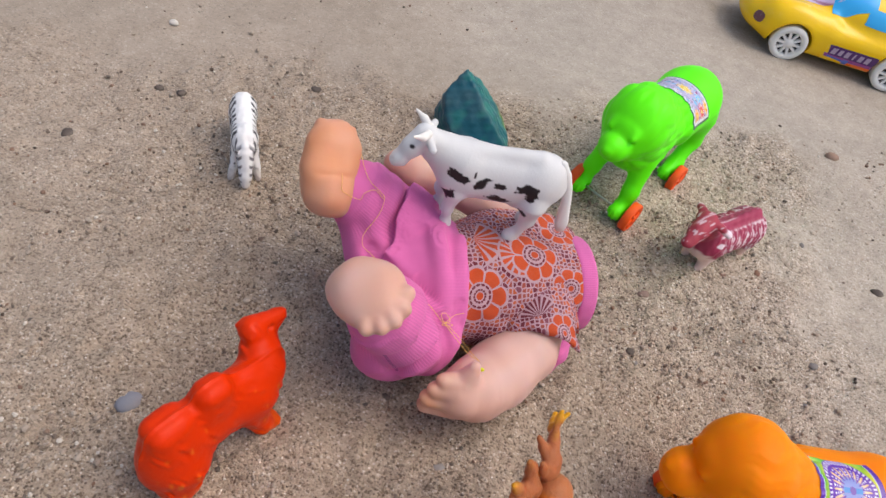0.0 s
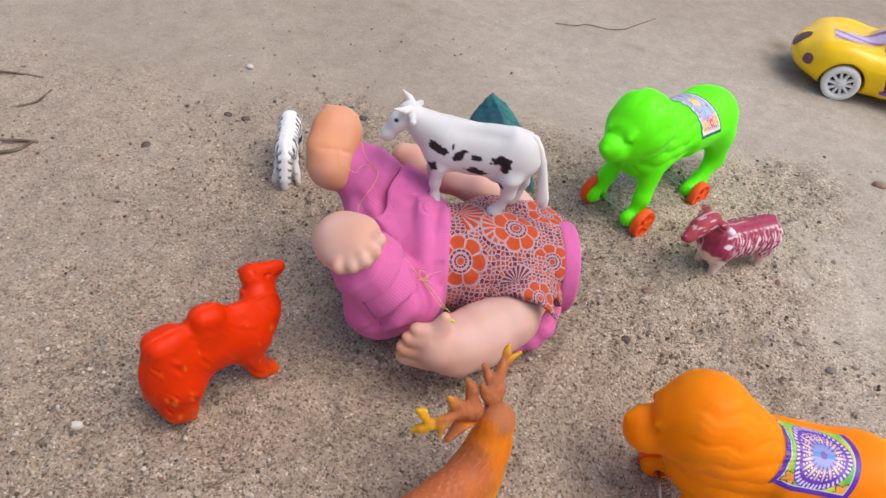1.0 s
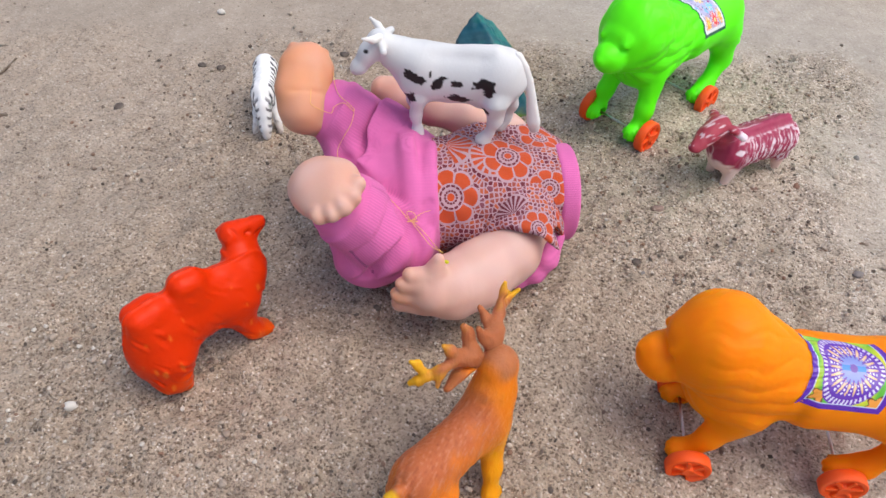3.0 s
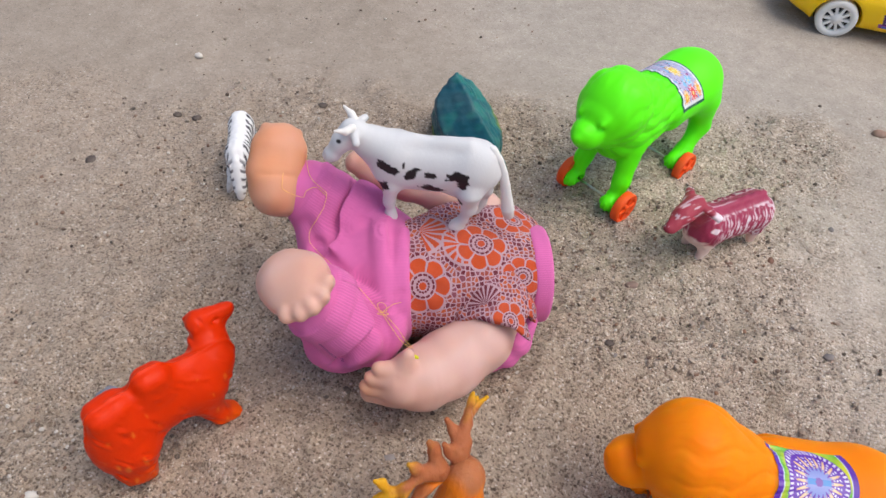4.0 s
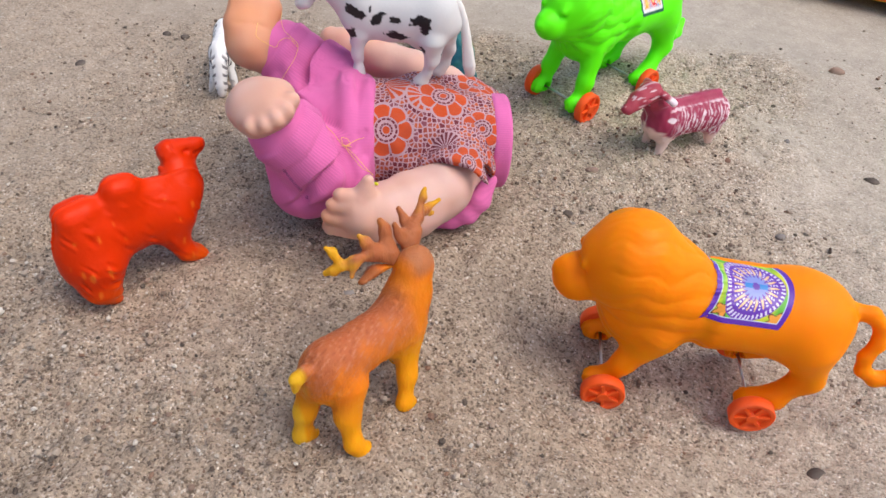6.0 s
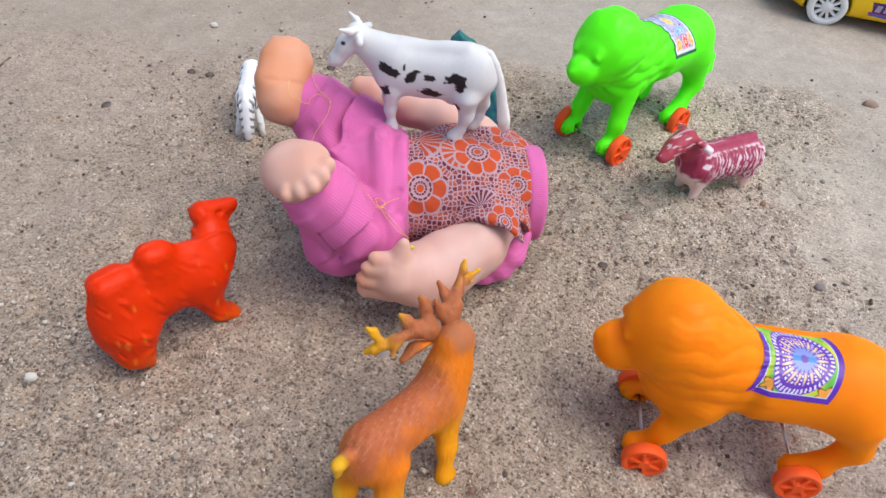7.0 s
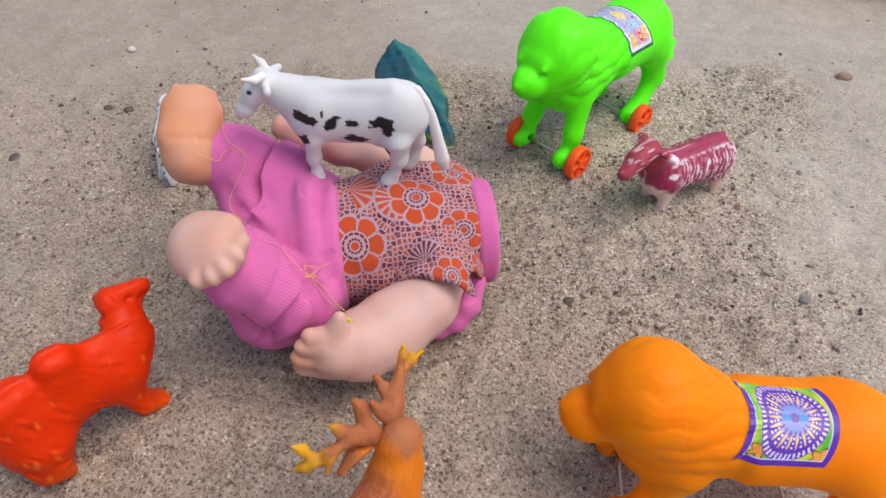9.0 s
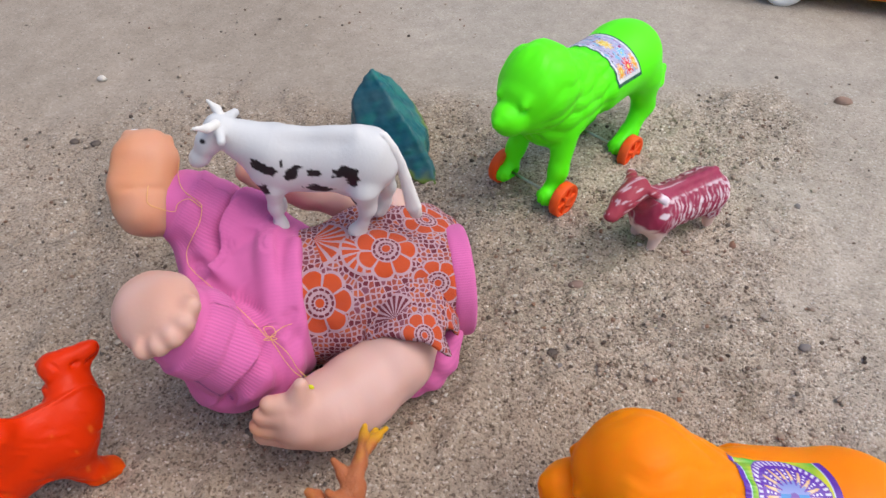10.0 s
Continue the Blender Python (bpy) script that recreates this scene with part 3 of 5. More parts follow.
# ---- toy lions on wheels ----
def lion_solid(tail, curl, lump, head, wide, rump, axles):
    s = Solid(7)
    (fx, fz), (bx, bz) = axles
    s.cap((-4, 0, 59 + 0.6 * rump), (-38, 0, 60 + 0.8 * rump), 20, 19.5, flat=((0, 1, 0), 1.16))
    s.ell((-45, 0, 59 + rump), (24.5, 22.5, 22.5))
    s.ell((22, 0, 60), (26, 22 * wide, 28))
    s.ell((38 + 0.9 * head, 0, 76), (23, 23 * wide, 25))
    s.ell((27 + 0.3 * head, 0, 48 + 0.6 * head), (21, 19 * wide, 20 - 0.3 * head))
    s.ell((50 + head, 0, 69), (11, 14, 16), k=4)
    s.ell((60 + head, 0, 62 + 0.5 * head), (12.8 - 0.3 * head, 12.2 - 0.25 * head, 11.6 - 0.18 * head), turn_to((0.93, 0, -0.36)), k=3)
    s.cap((67 + head, 0, 68), (70 + head, 0, 66.5), 4.2, 3.2, 4)
    s.ell((54.5 + head, 0, 80 - 0.3 * head), (7.5, 11.5, 8), k=2.5)
    s.both((57 + head, 7, 79), (60 + head, 8, 77), 3.2, 2.4, 2)
    # legs, paws
    s.both((20 + 1.3 * head, 13, 44), (fx - 8 + 0.4 * head, 16, 24), 10.0 - 0.28 * head, 5.4, 6 - 0.35 * head)
    s.both((fx - 8 + 0.4 * head, 16, 24), (fx - 2, 16.5, 13), 5.4, 5.0, 4)
    s.both((fx - 1, 16.5, 10), (fx + 4, 16.5, 9.5), 6.2, 5.8, 3)
    s.both((-50, 13, 50 + 0.5 * rump), (-55, 16, 32), 12.0, 6.6, 6)
    s.both((-55, 16, 32), (bx - 11, 16.5, 16), 6.4, 5.0, 5)
    s.both((bx - 11, 16.5, 14), (bx + 1, 16.5, 10), 6.2, 5.8, 4)
    # tail
    s.chain(tail, 2.0)
    # eyes, nostrils, mouth
    for q in (1, -1):
        s.ell((60 + head, q * 8.5, 73.5), (1.2, 1.6, 0.9), k=1.5, cut=True)
        s.ell((73.5 + head, q * 2.0, 66), (1.2, 0.9, 0.8), k=1, cut=True)
    s.ell((72 + head, 0, 55.5), (5, 7, 0.6), k=1.5, cut=True)
    for x, z in axles:
        s.cap((x, -30, z), (x, 30, z), 3.3, k=1, cut=True)

    def locks(p):
        x, y, z = p[..., 0], p[..., 1], p[..., 2]
        m = step(-14, 2, x) * step(58 + head, 46 + head, x) * step(24 + 2 * head, 36 + 1.5 * head, z)
        a = np.abs(np.arctan2(y, z - 62))
        q = a * 7.2 - 0.055 * x + 0.55 * np.sin(0.13 * x + 2.2 * a) + 0.35 * np.sin(0.31 * x - 3 * a)
        row = np.floor(q / 3.1416)
        lock = np.abs(np.sin(q)) ** 0.65
        tip = 1 - lump + lump * np.abs(np.sin(0.17 * x + 1.57 * row)) ** 0.7
        hair = np.sin(q * 7.0 + 0.2 * x)
        nape = np.exp(-((x - 3) / 3.5) ** 2) * step(30, 40, z) * step(84, 74, z)
        return -curl * m * (lock * tip - 0.5) - 0.10 * m * hair + 0.8 * curl * nape

    def paws(p):
        x, y, z = p[..., 0], p[..., 1], p[..., 2]
        m = np.where(z < 13, 1.0, 0) * (step(fx + 3, fx + 7, x) + step(bx - 4, bx - 1, x) * step(0, -10, x))
        return 0.5 * m * np.cos(y * 2.0)

    s.relief += [locks, paws]
    return s


def lion_wheel():
    """Spoked toy wheel, 24 mm across."""
    bm = lathe([(0, 1.2), (2.6, 1.4), (2.9, 0.6), (3.2, -0.9), (7.6, -0.9), (8.2, 0.4), (9.0, 0.8), (10.2, 0.8), (10.8, 0.2), (10.8, -4.6), (10.2, -5.2), (3.4, -5.2), (3.0, -6.0), (0, -6.0)], 36)
    bmesh.ops.scale(bm, vec=(0.001, 0.001, 0.001), verts=bm.verts)
    me = bpy.data.meshes.new("wheel")
    for f in bm.faces:
        f.smooth = len(f.verts) == 4 and abs(f.normal.y) < 0.9
    bm.to_mesh(me)
    bm.free()
    me.materials.append(WHEEL)
    return me


def saddle_mesh(solid, paint, x0, x1, a0, a1, n=96, m=110, lift=0.35, arcs=(2.5, 2.5, 0.3)):
    """A sticker that lies on the back; a0, a1: degrees from the ridge towards the left flank. arcs: how far the front and rear
    edges bulge to the rear, in mm, and where. paint(u, v): colours on 0 to 1."""
    u, v = np.meshgrid(np.linspace(0, 1, n), np.linspace(0, 1, m), indexing="ij")
    ang = np.radians(a0 + (a1 - a0) * v)
    x = x0 + (x1 - x0) * u + (arcs[0] * (1 - u) + arcs[1] * u) * ((v - arcs[2]) / 0.55) ** 2
    way = np.stack([np.zeros_like(x), np.sin(ang), np.cos(ang)], -1)
    start = np.stack([x, np.zeros_like(x), np.full_like(x, 60.0)], -1)
    lo, hi = np.zeros_like(x), np.full_like(x, 45.0)
    for _ in range(24):
        mid = (lo + hi) / 2
        inside = solid.at(start + way * mid[..., None]) < 0
        lo, hi = np.where(inside, mid, lo), np.where(inside, hi, mid)
    r = (lo + hi) / 2 + lift
    p = (start + way * r[..., None]).reshape(-1, 3)
    i, j = np.meshgrid(np.arange(n - 1), np.arange(m - 1), indexing="ij")
    q = np.stack([i * m + j, i * m + j + 1, (i + 1) * m + j + 1, (i + 1) * m + j], -1).reshape(-1, 4)
    if x1 > x0:
        q = q[:, ::-1]
    me = mesh_of("saddle_sticker", p * 0.001, q)
    tint(me, paint(u.ravel(), v.ravel()))
    return me


def purple_print(u, v):
    """Purple border, green and yellow corners with stars, a round flower of blue and gold rays with a ring of pearls."""
    c = mixc((0.10, 0.42, 0.03), (0.62, 0.62, 0.03), step(-0.4, 0.6, np.sin(u * 9 + 2) * np.cos(v * 7 + 1)))
    x, y = (u - 0.52) / 0.36, (v - 0.47) / 0.45
    r, a = np.where(x < 0, (np.abs(x) ** 3 + np.abs(y) ** 3) ** (1 / 3), np.hypot(x, y)), np.arctan2(y, x)
    put = lambda c, m, col: np.where(m[:, None], np.array(col), c)
    for su, sv in ((0.19, 0.85), (0.88, 0.90)):
        sx, sy = (u - su) * 0.035, (v - sv) * 0.042
        sr, sa = np.hypot(sx, sy), np.arctan2(sy, sx)
        star = 0.0040 * (0.55 + 0.45 * np.abs(np.cos(2.5 * sa)) ** 2)
        c = put(c, sr < star * 1.25, (0.12, 0.05, 0.02))
        c = put(c, sr < star, (0.80, 0.32, 0.04))
    c = put(c, r < 1.06, (0.12, 0.02, 0.36))
    c = put(c, (r < 1.03) & (r > 0.90) & (np.cos(a * 46) > 0.1), (0.68, 0.64, 0.76))
    ray = np.abs(np.cos(a * 9))
    c = put(c, r < 0.86, (0.11, 0.03, 0.38))
    c = put(c, r < 0.30 + 0.52 * ray ** 3, (0.80, 0.50, 0.18))
    c = put(c, r < 0.26 + 0.44 * ray ** 5, (0.74, 0.56, 0.36))
    c = put(c, (r < 0.80) & (r > 0.50) & (np.cos(a * 18 + 3.14) > 0.75) & (np.sin(r * 60) > 0), (0.80, 0.75, 0.85))
    c = put(c, r < 0.42 + 0.08 * np.cos(a * 18), (0.20, 0.25, 0.58))
    c = put(c, (np.abs(y) < 0.09) & (np.abs(x) < 0.42), (0.02, 0.20, 0.55))
    c = put(c, r < 0.13, (0.10, 0.03, 0.34))
    edge = np.minimum(np.minimum(u, 1 - u) * 35, (1 - v) * 42)
    c = put(c, edge < 2.9, (0.62, 0.66, 0.82))
    c = put(c, edge < 2.4, (0.105, 0.02, 0.35))
    return c


def carnival_print(u, v):
    """Dark green edge, pale ground with red, blue, yellow and violet sprays."""
    put = lambda c, m, col: np.where(m[:, None], np.array(col), c)
    c = np.tile(np.array((0.44, 0.42, 0.60)), (len(u), 1))
    p = np.stack([u * 35, v * 42], -1)
    for i, (scale, cut, col) in enumerate(((9, 0.5, (0.40, 0.36, 0.58)), (7, 0.8, (0.20, 0.45, 0.66)), (5, 1.1, (0.30, 0.05, 0.22)), (4, 1.05, (0.72, 0.70, 0.74)), (3.2, 1.1, (0.05, 0.03, 0.08)))):
        c = put(c, hash_noise(p, scale, 40 + i) > cut, col)
    for cu, cv, r0, col in ((0.5, 0.40, 6.0, (0.80, 0.55, 0.06)), (0.62, 0.64, 4.0, (0.16, 0.48, 0.76)), (0.24, 0.84, 5.0, (0.80, 0.36, 0.02)), (0.84, 0.80, 5.0, (0.80, 0.34, 0.03)), (0.56, 0.82, 5.5, (0.70, 0.03, 0.04))):
        x, y = (u - cu) * 35, (v - cv) * 42
        r, a = np.hypot(x, y), np.arctan2(y, x)
        c = put(c, r < r0 * (0.55 + 0.45 * np.abs(np.cos(a * 5))), col)
        c = put(c, (r < r0 * 0.8) & (r > r0 * 0.5) & (np.cos(a * 16) > 0.4), (0.80, 0.78, 0.72))
        c = put(c, r < r0 * 0.22, (0.75, 0.7, 0.2))
    edge = np.minimum(np.minimum(u, 1 - u) * 35, (1 - v) * 42)
    c = put(c, edge < 3.6 + 0.5 * np.cos((u + v) * 70), (0.72, 0.74, 0.74))
    c = put(c, edge < 1.7, (0.01, 0.12, 0.07))
    return c


LONG_TAIL = [(-64, 0, 64, 4.4), (-74, 2, 65, 3.8), (-80, 4, 60, 3.5), (-81, 7, 52, 3.4), (-78, 9, 44, 3.3), (-79, 11, 37, 3.3), (-86, 12, 33, 3.6), (-94, 12, 36, 4.2), (-100, 12, 41, 2.2)]
CURLED_TAIL = [(-64, 0, 64, 4.6), (-72, 2, 62, 4.2), (-76, 4, 54, 3.8), (-76, 7, 44, 3.6), (-76, 8, 36, 3.6), (-80, 8, 31, 3.8), (-90, 6, 31, 4.0), (-99, 3, 38, 2.4)]
LION_WHEEL = lion_wheel()
_b = bmesh.new()
bmesh.ops.create_cube(_b, size=1.0, matrix=Matrix.Diagonal((0.0058, 0.0020, 0.0018, 1)))
bmesh.ops.bevel(_b, geom=_b.edges[:], offset=0.0003, segments=1, affect="EDGES")
SPOKE = bpy.data.meshes.new("spoke")
_b.to_mesh(SPOKE)
_b.free()
SPOKE.materials.append(WHEEL)


def toy_lion(place, material, paint, label, tail, rear, curl, lump, head, wide, rump, axles, span, arcs):
    solid = lion_solid(tail, curl, lump, head, wide, rump, axles)
    root = thing("toy_lion", place, label, "toy lion", "lions on wheels")
    limbs = [("tail", "", lambda x, y, z: (x < -69) & (z > 20)), ("head", "", lambda x, y, z: (x > 47 + head) & (z > 46)), ("mane", "wavy moulded mane", lambda x, y, z: (x > 2) & (z > 40))]
    moulded("body", solid, 1.0, material, root, limbs=limbs + four_legs(0, 36))
    me = saddle_mesh(solid, paint, 1 - 0.5 * head, rear, *span, arcs=arcs)
    part_mesh("saddle_sticker", me, STICKER, root, "printed saddle sticker")
    for x, z in axles:
        part("axle", tube([(x * 0.001, -0.0225, z * 0.001), (x * 0.001, 0.027, z * 0.001)], 0.0008, 8), STEEL, root, "thin steel wire axle")
        for s in (1, -1):
            m = pose(x * 0.001, 0.0025 + s * 0.0255, z * 0.001 + 0.001, 0, 0, 0 if s > 0 else 180) @ pose(0, 0, 0, 0, 17 * x + 40 * s, 0)
            w = new("wheel", LION_WHEEL)
            w.parent, w.matrix_basis = root, m
            tagged(w, "red-orange spoked plastic wheel")
            for i in range(6):
                o = new("spoke", SPOKE)
                o.parent, o.matrix_basis = w, Matrix.Rotation(i * math.tau / 6, 4, "Y") @ Matrix.Translation((0.0053, -0.0001, 0))
    return root


toy_lion(facing(0.4215, 0.4435, -0.0165, -0.959, -0.283), ORANGE, purple_print, "orange plastic toy lion on red wheels, purple saddle sticker", LONG_TAIL, -33, 1.0, 0.35, 0.0, 1.0, -3.5, ((38.8, 9.3), (-33.5, 9.6)), (-27, 75), (6.5, 6.0, 0.46))
toy_lion(facing(0.3105, 0.6655, 0.0055, -0.40, -0.916, 1.005, tilt=-4.5), GREEN, carnival_print, "bright green plastic toy lion on red wheels, printed saddle sticker", CURLED_TAIL, -25, 1.5, 0.75, 8.0, 0.95, 4.0, ((40.5, 9.3), (-32.0, 9.6)), (-45, 75), (0.5, -1.5, 0.3))


# ---- orange camel ----
def toy_camel():
    s = Solid(6)
    thin = ((0, 1, 0), 0.66)
    s.cap((-19, 0, 35.5), (11, 0, 36), 17.0, 16.0, flat=thin)
    s.cap((-4, 0, 49), (17, 0.5, 44.5), 10.5, 9.0, 6, thin)
    s.ell((-25.5, 0, 29), (15, 12, 24))
    s.ell((15, 0, 33), (12.5, 10.5, 16))
    s.slab((-4.5, -1, 54.5), (8.0, 6.8, 10.0), turn_to((1, 0, -0.16)), 5.8, 6)
    s.cap((-10, 0, 47), (-17, 1, 46.5), 9.0, 8.5, 4, thin)
    s.slab((-25.0, 0.5, 49.0), (10.0, 8.2, 10.2), turn_to((1, 0, 0.08)), 6.2, 5)
    s.chain([(18, 0, 33, 12), (27, 3, 40, 8.8), (29.5, 8, 47, 7.0), (29, 12, 54, 6.2)], 7)
    s.cap((29, 13.2, 57.4), (44.5, 11.6, 56.6), 5.8, 2.8, 3)
    s.cap((34, 11.6, 50.5), (42, 11.6, 54.6), 5.6, 3.2, 4)
    s.cap((28, 17.5, 59), (25, 18, 58), 1.6, 1.2, 1.5)
    s.cap((28, 9.5, 59), (25, 8.5, 58), 1.6, 1.2, 1.5)
    for y in (-8.0, -3.5):
        s.cap((14, 0.5 * y, 25), (18, y, 10), 8, 4.4, 4)
        s.cap((18, y, 10), (26, y, 3), 4.4, 3.6, 3)
    s.both((-23, 5, 24), (-26, 6, 11), 11, 7.5, 7)
    s.both((-26, 6, 11), (-22, 6.5, 1), 7.0, 3.6, 6)
    s.chain([(-35, 0, 42, 3), (-37, 0, 32, 2.4), (-35, 0, 22, 2)], 2)
    for q in (1, -1):
        s.ell((35, 12.5 + q * 4.4, 57), (2.0, 1.2, 1.0), k=1, cut=True)
        s.ell((46.6, 11.5 + q * 2.1, 56.6), (1.2, 1.0, 0.8), k=0.8, cut=True)
        s.cap((39, 12 + q * 4.0, 54), (48, 11.5 + q * 2.4, 55.2), 0.7, 0.5, k=0.8, cut=True)

    def fur(p):
        x, y, z = p[..., 0], p[..., 1], p[..., 2]
        top = step(40, 58, z) * step(15, 5, x)
        seam = np.exp(-(y / 0.6) ** 2) * step(30, 44, z)
        curve = 2.4 * hash_noise(p, 24.0, 12)
        w = np.sin(1.1 * x + 0.9 * z + curve) * np.maximum(hash_noise(p * (1, 1, 0.6), 7.0, 13), 0)
        side = step(3, 7, np.abs(y)) * np.where(x > 30, 0.3, 1)
        return -0.8 * w * (0.7 - 0.4 * top) * side + 0.12 * hash_noise(p, 9.0, 11) - 0.9 * seam

    s.relief.append(fur)

    def paint(v):
        low = step(20, 3, v[:, 2] + 3 * hash_noise(v, 14, 5))
        c = mixc((0.67, 0.030, 0.0005), (0.74, 0.09, 0.002), low * 0.8)
        rub = 0.6 * step(0.8, 1.5, hash_noise(v * (2.2, 1, 0.6), 8, 8) - 0.02 * np.abs(v[:, 2] - 24)) * step(6, 9, np.abs(v[:, 1]))
        return mixc(c, (0.86, 0.28, 0.03), rub * 0.7)

    root = thing("toy_camel", facing(0.1495, 0.369, -0.0015, 0.38, 0.925, 1.03), "bright orange-red plastic two-humped toy camel standing on sand", "toy camel")
    hump = lambda a, b, c: lambda x, y, z: (x > a) & (x < b) & (z > c)
    legs = [("leg", "", lambda x, y, z: (z < 17) & (x > 5) & (y < -5.8)), ("leg", "", lambda x, y, z: (z < 17) & (x > 5)), ("leg", "", lambda x, y, z: (z < 18) & (x < -10) & (y > 0)), ("leg", "", lambda x, y, z: (z < 18) & (x < -10))]
    limbs = [("head", "", lambda x, y, z: (x > 22) & (z > 49.5)), ("neck", "", lambda x, y, z: (x > 24) & (z > 36)), ("hump", "", hump(-12, 6, 57)), ("hump", "", hump(-40, -16, 50))]
    moulded("body", s, 0.85, SHINY, root, "", paint, limbs + legs)


toy_camel()


# ---- brown and yellow deer ----
def toy_deer():
    s = Solid(5)
    s.cap((-20, 2, 46), (12, 0, 45), 12.5, 12)
    s.ell((-22, 2, 43), (12.5, 12, 15.5))
    s.ell((17, 0, 42), (14, 12, 17))
    s.chain([(19, 0, 44, 13), (25, 1.5, 55, 10.5), (30, 3, 66, 9)], 5)
    s.ell((31, 4, 69), (7.6, 7.2, 7.6))
    s.chain([(34, 7, 65, 6.5), (38, 11, 59, 5), (41, 14, 55, 4)], 3)
    s.chain([(22, 12, 68, 2.2), (16, 14.5, 68, 4.0), (9, 14, 67, 2.6)], 2, ((0, 0.4, 0.92), 0.55))
    # legs: right hind and fore forward, left ones back
    s.chain([(-18, -7, 37, 9), (-22, -11, 25, 5.6), (-24, -17, 11, 3.8), (-21, -20, 4, 3.8), (-13, -22, 1.5, 3.2)], 4)
    s.chain([(-25, 8, 35, 8), (-31, 8, 21, 5.0), (-34, 8, 6, 4.0), (-29, 7, 2, 3.2)], 4)
    s.chain([(18, -6, 33, 7.5), (14, -12, 19, 4.4), (9, -16, 6, 3.6), (15, -18, 1.5, 3.2)], 4)
    s.chain([(22, 6, 33, 7), (26, 7, 19, 4.4), (26, 8, 6, 3.8), (31, 8, 2, 3.2)], 4)
    s.chain([(-33, 2, 54, 3.4), (-37, 3, 52, 3), (-38, 3, 47, 2)], 1.5)

    def strokes(p):
        """Short hairs that lie backwards and down."""
        x, y, z = p[..., 0], p[..., 1], p[..., 2]
        return hash_noise(np.stack([0.22 * (0.85 * x + 0.5 * z), 0.9 * y, 0.85 * z - 0.5 * x], -1), 2.2, 24)

    def hair(p):
        x, y, z = p[..., 0], p[..., 1], p[..., 2]
        w = np.sin(x * 1.3 + z * 0.8 + 2.0 * np.sin(0.35 * y + 0.23 * z)) * np.sin(0.5 * z + 0.4 * x)
        q = strokes(p)
        return -(0.10 * w + 0.22 * q) * step(24, 36, z) * step(70, 60, z)

    s.relief.append(hair)
    yellow, amber, brown = (0.80, 0.31, 0.006), (0.72, 0.19, 0.010), (0.36, 0.105, 0.05)

    def paint(v):
        n = hash_noise(v, 16, 21)
        up = v[:, 2] + 3.5 * n
        chest = np.exp(-((v[:, 0] - 16) / 10) ** 2 - ((v[:, 2] - 34) / 10) ** 2)
        c = mixc(yellow, amber, step(20, 42, up))
        streak = 1.6 * strokes(v)
        back = step(40, 57, up + 1.6 * streak) * step(24, 10, v[:, 0])
        c = mixc(c, brown, 0.85 * back)
        c = mixc(c, (0.66, 0.33, 0.21), 0.24 * back * step(0.5, 1.8, streak))
        c = mixc(c, (0.20, 0.05, 0.02), 0.4 * back * step(-0.6, -1.8, streak))
        c = mixc(c, amber, step(16, 26, v[:, 0]) * step(48, 56, up))
        c = mixc(c, (0.42, 0.15, 0.06), step(66, 72, v[:, 2]) * step(22, 27, v[:, 0]))
        c = mixc(c, yellow, chest * 0.8)
        c = mixc(c, (0.82, 0.42, 0.02), step(-34, -36, v[:, 0]))
        c = mixc(c, (0.30, 0.10, 0.03), step(19, 14, v[:, 0]) * step(60, 63, v[:, 2]) * 0.7)
        return c

    root = thing("toy_deer", facing(0.294, 0.3475, -0.003, 0.292, 0.956) @ Matrix.Diagonal((1, 0.88, 1, 1)), "translucent brown and yellow plastic toy deer with antlers", "toy deer")
    limbs = [("ear", "brown ear", lambda x, y, z: (x < 23) & (y > 10.5) & (z > 60)), ("head", "", lambda x, y, z: (x > 20) & (z > 63)), ("neck", "orange neck", lambda x, y, z: (x > 20) & (z > 50)), ("tail", "yellow tail", lambda x, y, z: (x < -34.5) & (z > 44))]
    moulded("body", s, 0.85, RUBBERY, root, "", paint, limbs + four_legs(-4, 30, "yellow leg"))

    def antler(name, rods, brown):
        a = Solid(2.2)
        for rod in rods:
            a.chain(rod)
        a.relief.append(lambda p: 0.25 * hash_noise(p, 5.0, 31))

        def horn(v):
            d = np.linalg.norm(v - np.array((29, 10, 68)), axis=1)
            return mixc((0.38, 0.125, 0.05), (0.70, 0.34, 0.015), step(brown, brown + 14, d + 3 * hash_noise(v, 8, 33)))

        moulded(name, a, 0.6, RUBBERY, root, "brown antler with yellow tips", horn)

    antler("antler", [[(28, 9, 68, 3.3), (24, 14, 73, 4.0), (15, 17, 77, 2.8), (8, 18, 77, 2.1), (1, 24, 73, 2.2), (-1, 27, 71, 1.4)], [(24, 15, 74, 4.0), (26, 19, 83, 2.6), (25, 21, 87, 1.4)], [(19, 16, 76, 3.4), (15, 19, 82, 2.3), (13, 21, 86, 1.2)], [(4, 22, 75, 2.0), (2, 26, 81, 1.6), (0, 28, 84, 1.0)], [(8, 18, 77, 2.0), (4, 16, 72, 1.2)]], 20)
    antler("antler", [[(32, 8, 70, 3.8), (37, 12, 77, 3.9), (43, 16, 79, 2.7), (52, 21, 77, 2.2), (60, 24, 74, 1.6)], [(36, 13, 77, 3.2), (39, 20, 80, 2.0), (39, 24, 84, 1.2)], [(33, 10, 73, 3.4), (31, 14, 80, 2.2), (29, 16, 85, 1.2)], [(52, 21, 77, 2.0), (62, 24, 68, 1.3)], [(46, 18, 79, 2.2), (52, 21, 85, 1.6), (54, 22, 88, 1.0)], [(54, 21, 76, 1.8), (61, 19, 79, 1.2)]], 22)

toy_deer()


